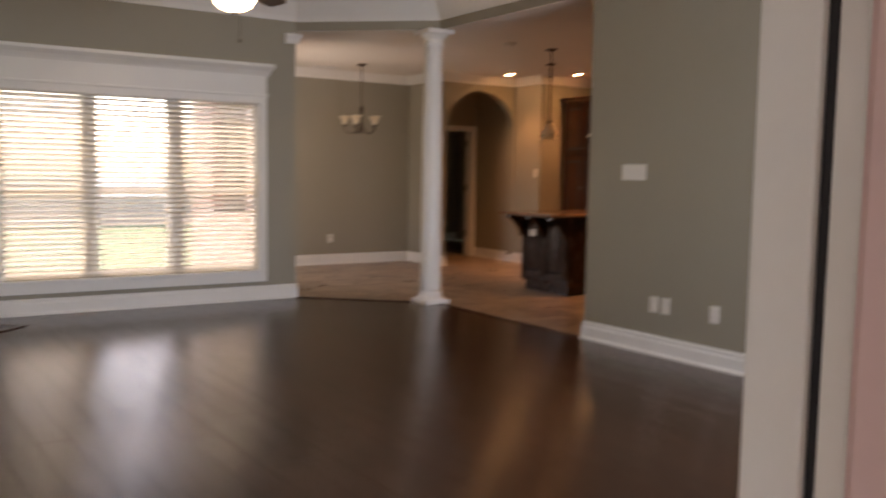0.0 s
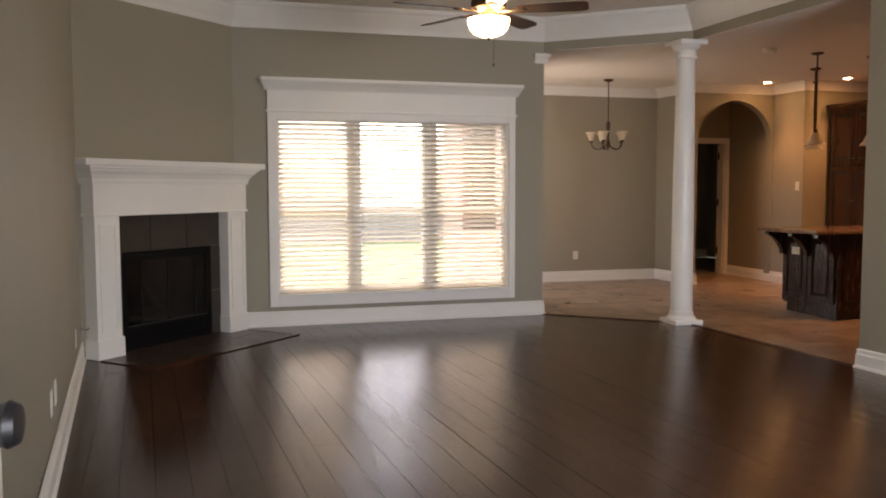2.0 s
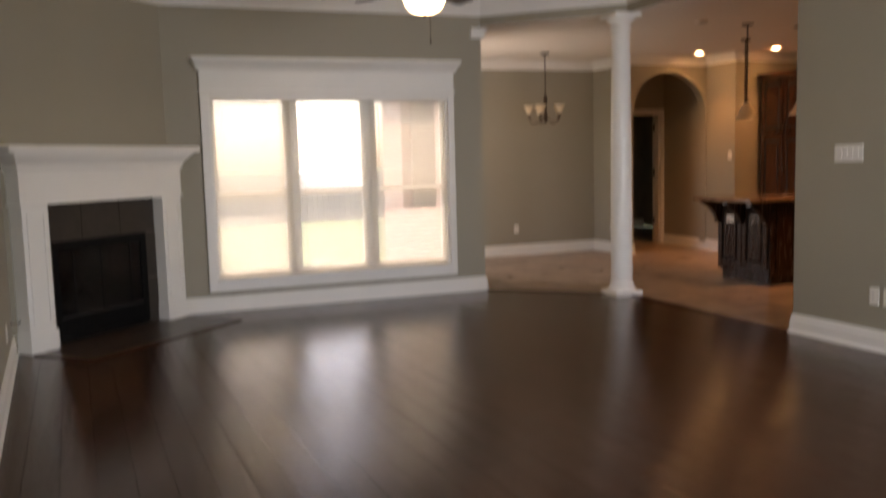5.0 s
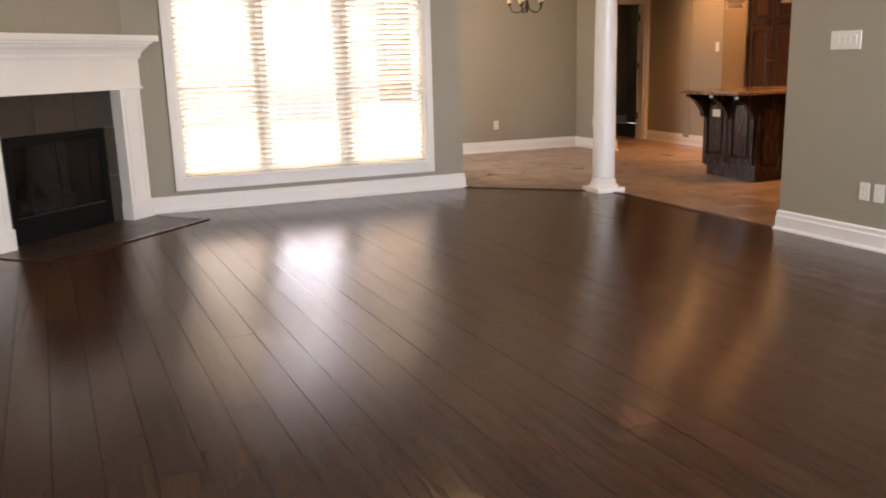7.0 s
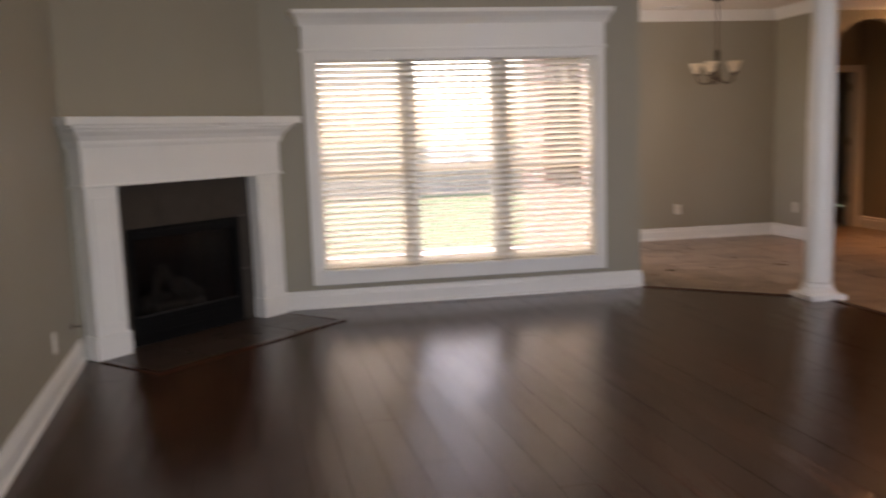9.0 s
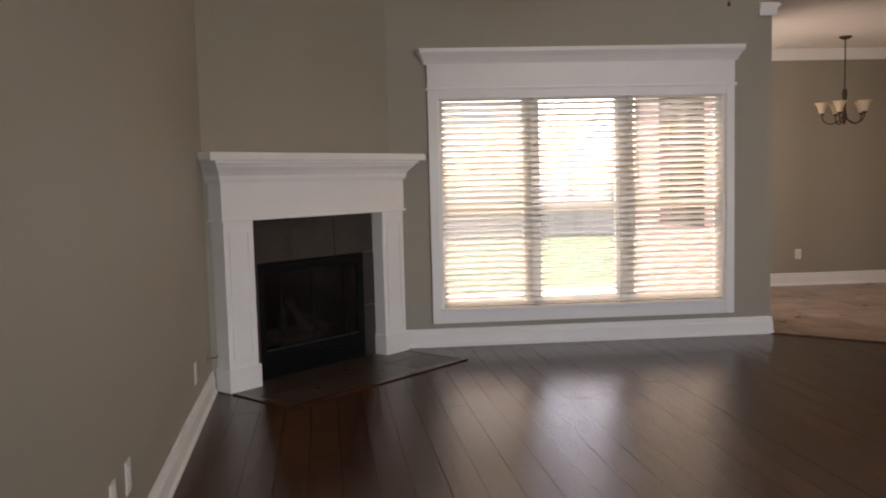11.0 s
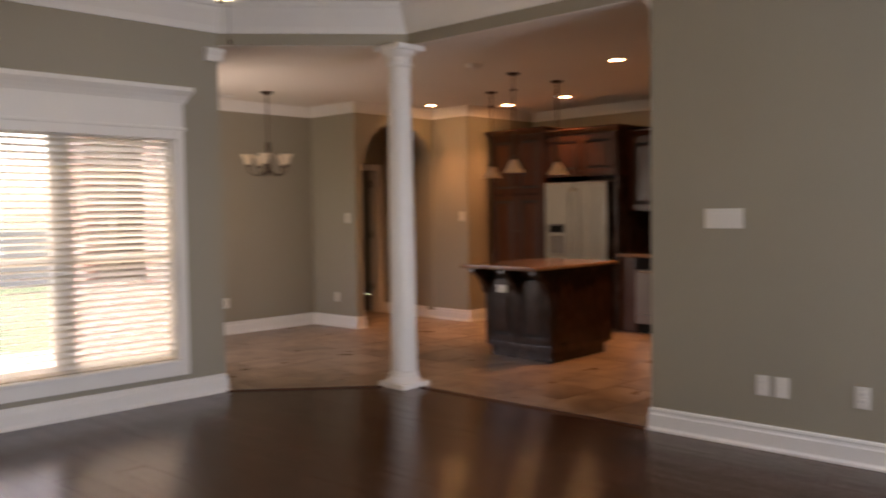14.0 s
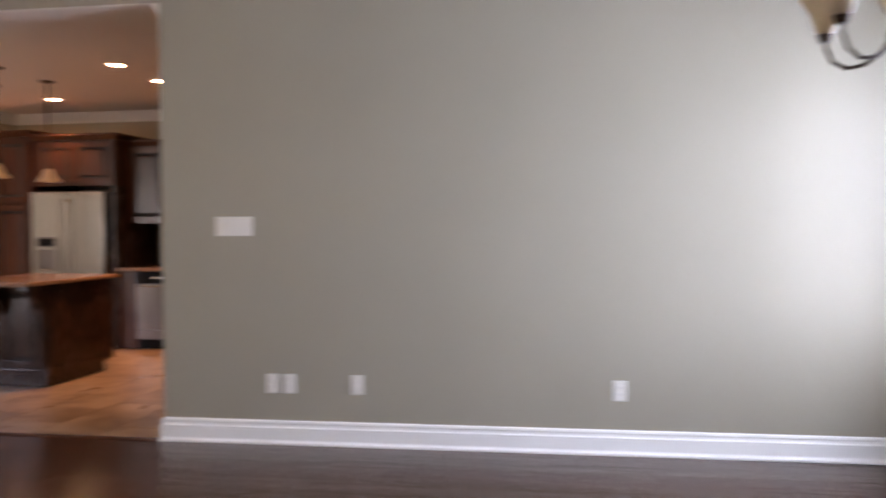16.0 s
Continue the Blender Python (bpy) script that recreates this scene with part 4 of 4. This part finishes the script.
# ---- hall door ----
dr2 = empty("door_2", pose(0, 0, 0), "cream painted hall doorway with door swung open inward", "door", kind="structure")
part("casing", box(8.35, 8.415, 11.025, 11.05, 0.004, 2.07, 0.004), M_WHITE, dr2)
part("casing", box(7.45, 7.535, 11.025, 11.05, 0.004, 2.07, 0.004), M_WHITE, dr2)
part("head_casing", box(7.535, 8.35, 11.025, 11.05, 1.985, 2.07, 0.004), M_WHITE, dr2)
part("jamb", box(8.33, 8.35, 11.05, 11.16, 0.004, 2.0), M_WHITE, dr2)
lf = part("leaf", box(8.335, 9.10, 11.185, 11.225, 0.012, 1.98, 0.003), M_WHITE, dr2)
for z in (0.36, 1.10, 1.80):
    part("hinge", tube([(8.324, 11.172, z - 0.05), (8.324, 11.172, z + 0.05)], 0.012, 8), M_BRONZE, lf)

# ---- front door ----
fd = empty("door_1", pose(0, 0, 0), "white front door standing open against the west wall", "door", kind="structure")
DM = pose(0.340, 0.27, 0, 0, 0, 83.9)
leaf = part("leaf", box(0, 0.90, -0.0, 0.045, 0.012, 2.02, 0.003), M_WHITE, fd)
leaf.matrix_basis = DM
for a, b, z0, z1 in ((0.13, 0.42, 0.25, 0.90), (0.48, 0.77, 0.25, 0.90), (0.13, 0.42, 1.05, 1.88), (0.48, 0.77, 1.05, 1.88)):
    part("door_panel", box(a, b, -0.008, 0.001, z0, z1, 0.006), M_WHITE, leaf)
ros = part("rosette", lathe([(0, 0), (0.033, 0), (0.03, 0.012), (0.014, 0.016), (0.014, 0.045), (0, 0.045)], 20), M_PEWTER, leaf)
ros.matrix_basis = pose(0.83, 0, 1.02, 90, 0, 0)
part("knob", lathe([(0, 0.014), (0.014, 0.016), (0.028, 0.022), (0.032, 0.034), (0.026, 0.046), (0, 0.05)], 20), M_PEWTER, ros, "dark pewter round knob", smooth=True)
db = part("deadbolt", lathe([(0, 0), (0.032, 0), (0.03, 0.014), (0, 0.018)], 20), M_PEWTER, leaf)
db.matrix_basis = pose(0.83, 0, 1.20, 90, 0, 0)
part("latch", box(0.90, 0.925, 0.008, 0.03, 1.005, 1.035, 0.004), M_STEEL, leaf)
part("jamb", box(1.225, 1.26, 0.181, 0.225, 0, 2.05, 0.003), M_WHITE, fd)
part("weatherstrip", box(1.230, 1.262, 0.174, 0.181, 0, 2.05, 0.002), M_RUBBER, fd)
part("jamb_stop", box(1.228, 1.262, 0.152, 0.173, 0, 2.05, 0.003), M_WHITE, fd)
part("brick_mould", box(1.215, 1.30, 0.035, 0.147, 0, 2.05, 0.006), M_VINYL, fd, "pinkish exterior trim")
part("casing", box(1.264, 1.34, 0.24, 0.250, 0, 2.05, 0.003), M_WHITE, fd)
part("casing_head", box(0.34, 1.34, 0.24, 0.262, 2.05, 2.13, 0.004), M_WHITE, fd)
part("jamb", box(0.335, 0.352, 0.10, 0.24, 0, 2.05, 0.002), M_WHITE, fd)
part("threshold", box(0.35, 1.25, 0.06, 0.27, 0.0015, 0.016, 0.004), M_BRONZE, fd)

# front window behind the camera
w2 = empty("window_2", pose(0, 0, 0), "white framed front window", "window", kind="structure")
fr = box(3.52, 3.58, 0.13, 0.17, 0.75, 2.25)
box(5.04, 5.10, 0.13, 0.17, 0.75, 2.25, bm=fr), box(3.58, 5.04, 0.13, 0.17, 0.75, 0.81, bm=fr), box(3.58, 5.04, 0.13, 0.17, 2.19, 2.25, bm=fr), box(4.28, 4.34, 0.13, 0.17, 0.81, 2.19, bm=fr)
part("window_frame", fr, M_WHITE, w2)

# ---- floors ----
LIVING = [A, G, F, E, D, C, B]


def clip(poly, hull):
    """The part of a convex plan polygon within a convex hull that runs counter-clockwise."""
    out = [Vector(p) for p in poly]
    for i in range(len(hull)):
        a, b = Vector(hull[i]), Vector(hull[(i + 1) % len(hull)])
        d = b - a
        side = lambda p: d.x * (p.y - a.y) - d.y * (p.x - a.x)
        res = []
        for j, p in enumerate(out):
            q = out[(j + 1) % len(out)]
            sp, sq = side(p), side(q)
            if sp >= 0:
                res.append(p)
            if sp * sq < 0:
                res.append(p.lerp(q, sp / (sp - sq)))
        out = res
        if len(out) < 3:
            return []
    return out


floor = tagged(part("floor", prism([(A[0], A[1]), G, F, E, D, C, B], -0.03, -0.0035), M_GAP), "dark hand-scraped hardwood plank floor, glossy", "floor", kind="structure")
tfloor = tagged(part("floor_tile", prism([D, E, F, (5.56, 2.9), (9.75, 2.9), (10.0, 14.0), (6.1, 14.0), (6.1, 10.98), (4.125, 10.98)], -0.03, -0.004), M_GROUT), "mottled tan stone tile floor", "floor", kind="structure")
th = bmesh.new()
sweep([(-0.03, -0.003), (-0.03, 0.004), (-0.015, 0.009), (0.015, 0.009), (0.03, 0.004), (0.03, -0.003)], [D, E, F], th)
tagged(part("threshold_strip", th, M_WOOD), "dark wood transition strip between wood and tile", "threshold", kind="structure")
# two unseen side walls, added to cut the skylight on the door jamb
wall("light_block_porch_west", (-0.5, -4.4), (-0.5, 0.09), -0.1, 3.15, material=M_BRICK, label="unseen brick side wall added to block porch skylight")
wall("light_block_porch_east", (2.3, 0.09), (2.3, -4.4), -0.1, 3.15, material=M_BRICK, label="unseen brick side wall added to block porch skylight")
wall("wall_porch_front", (1.30, 0.096), (2.29, 0.096), -0.1, 3.15, thick=0.003, material=M_BRICK, label="red brick facing beside the front door")
tagged(part("porch_floor", box(-0.5, 2.3, -4.4, 0.10, -0.05, 0.0), M_CONC), "concrete front porch slab", "porch", kind="structure")

# ---- outside ----
gr = bmesh.new()
gr_v = [gr.verts.new((x, y, -0.12)) for x, y in ((-400, -400), (400, -400), (400, 400), (-400, 400))]
gr.faces.new(gr_v)
tagged(part("ground", gr, M_GRASS), "mown green lawn behind the house", "ground", kind="structure")
tagged(part("patio", box(-1.0, 4.1, 8.22, 11.6, -0.12, -0.04, 0.01), M_CONC), "pale concrete patio slab", "patio", kind="structure")
ew = box(3.90, 4.02, 8.21, 8.90, -0.11, 2.9)
box(3.90, 4.02, 10.15, 11.0, -0.11, 2.9, bm=ew), box(3.90, 4.02, 8.90, 10.15, -0.11, 0.8, bm=ew), box(3.90, 4.02, 8.90, 10.15, 2.2, 2.9, bm=ew)
tagged(part("wall_exterior_brick", ew, M_BRICK), "red-orange brick exterior wall of the breakfast nook", "brick wall", kind="structure")
fence = empty("fence", pose(0, 0, 0), "weathered wooden privacy fence across the yard", "fence")
fbm = mesh_of(box(-0.07, 0.07, -0.01, 0.01, -0.12, 1.12), M_FENCE)
for k in range(150):
    b = new("board", fbm)
    b.parent = fence
    b.matrix_basis = pose(-9 + 0.146 * k, 22.0, 0.02 * math.sin(k * 3.7))
for z in (0.2, 0.85):
    part("rail", box(-9, 13, 22.012, 22.05, z, z + 0.09), M_FENCE, fence)
# ---- floor pieces ----
random.seed(21)
slope = -0.065
pw = 0.1543
row = 0
x = -0.4577
while x < 5.85:
    y = 0.2 - random.uniform(0, 1.2)
    while y < 8.1:
        ln = random.choice((0.6, 0.9, 1.2, 1.5, 1.8))
        g = 0.0011
        quad = [(x + g, y + g), (x + pw - g, y + g), (x + pw - g, y + ln - g), (x + g, y + ln - g)]
        quad = [(qx + slope * (qy - 4.0), qy) for qx, qy in quad]
        piece = clip(quad, LIVING)
        if len(piece) >= 3:
            z = random.uniform(-0.0006, 0.0004)
            pb = prism([(p.x, p.y) for p in piece], -0.003, z)
            for v in pb.verts:
                if v.co.z > -0.002:
                    v.co.z += random.uniform(-0.0002, 0.0002)
            part("plank", pb, M_WOOD, floor)
        y += ln
    x += pw

ts = 0.455
th_a = radians(-2.6)
ca, sa = math.cos(th_a), math.sin(th_a)
ZONES = ([(4.14, 8.09), (5.29, 7.10), (8.42, 7.10), (8.42, 10.83), (4.14, 10.83)], [(5.29, 7.10), (5.37, 4.935), (9.75, 4.935), (9.75, 7.10)], [(8.42, 7.10), (9.75, 7.10), (9.75, 9.40), (8.42, 9.40)], [(7.14, 10.83), (8.42, 10.83), (8.42, 13.4), (7.14, 13.4)])
for i in range(-4, 18):
    for j in range(-6, 26):
        u, v = i * ts + (0.5 * ts if j % 2 else 0.0), j * ts
        q0 = [(u + 0.003, v + 0.003), (u + ts - 0.003, v + 0.003), (u + ts - 0.003, v + ts - 0.003), (u + 0.003, v + ts - 0.003)]
        q0 = [(4.6 + ca * a - sa * b, 3.2 + sa * a + ca * b) for a, b in q0]
        for zone in ZONES:
            piece = clip(q0, zone)
            if len(piece) >= 3:
                part("tile", prism([(p.x, p.y) for p in piece], -0.004, random.uniform(-0.0008, 0.0004)), M_TILE, tfloor)
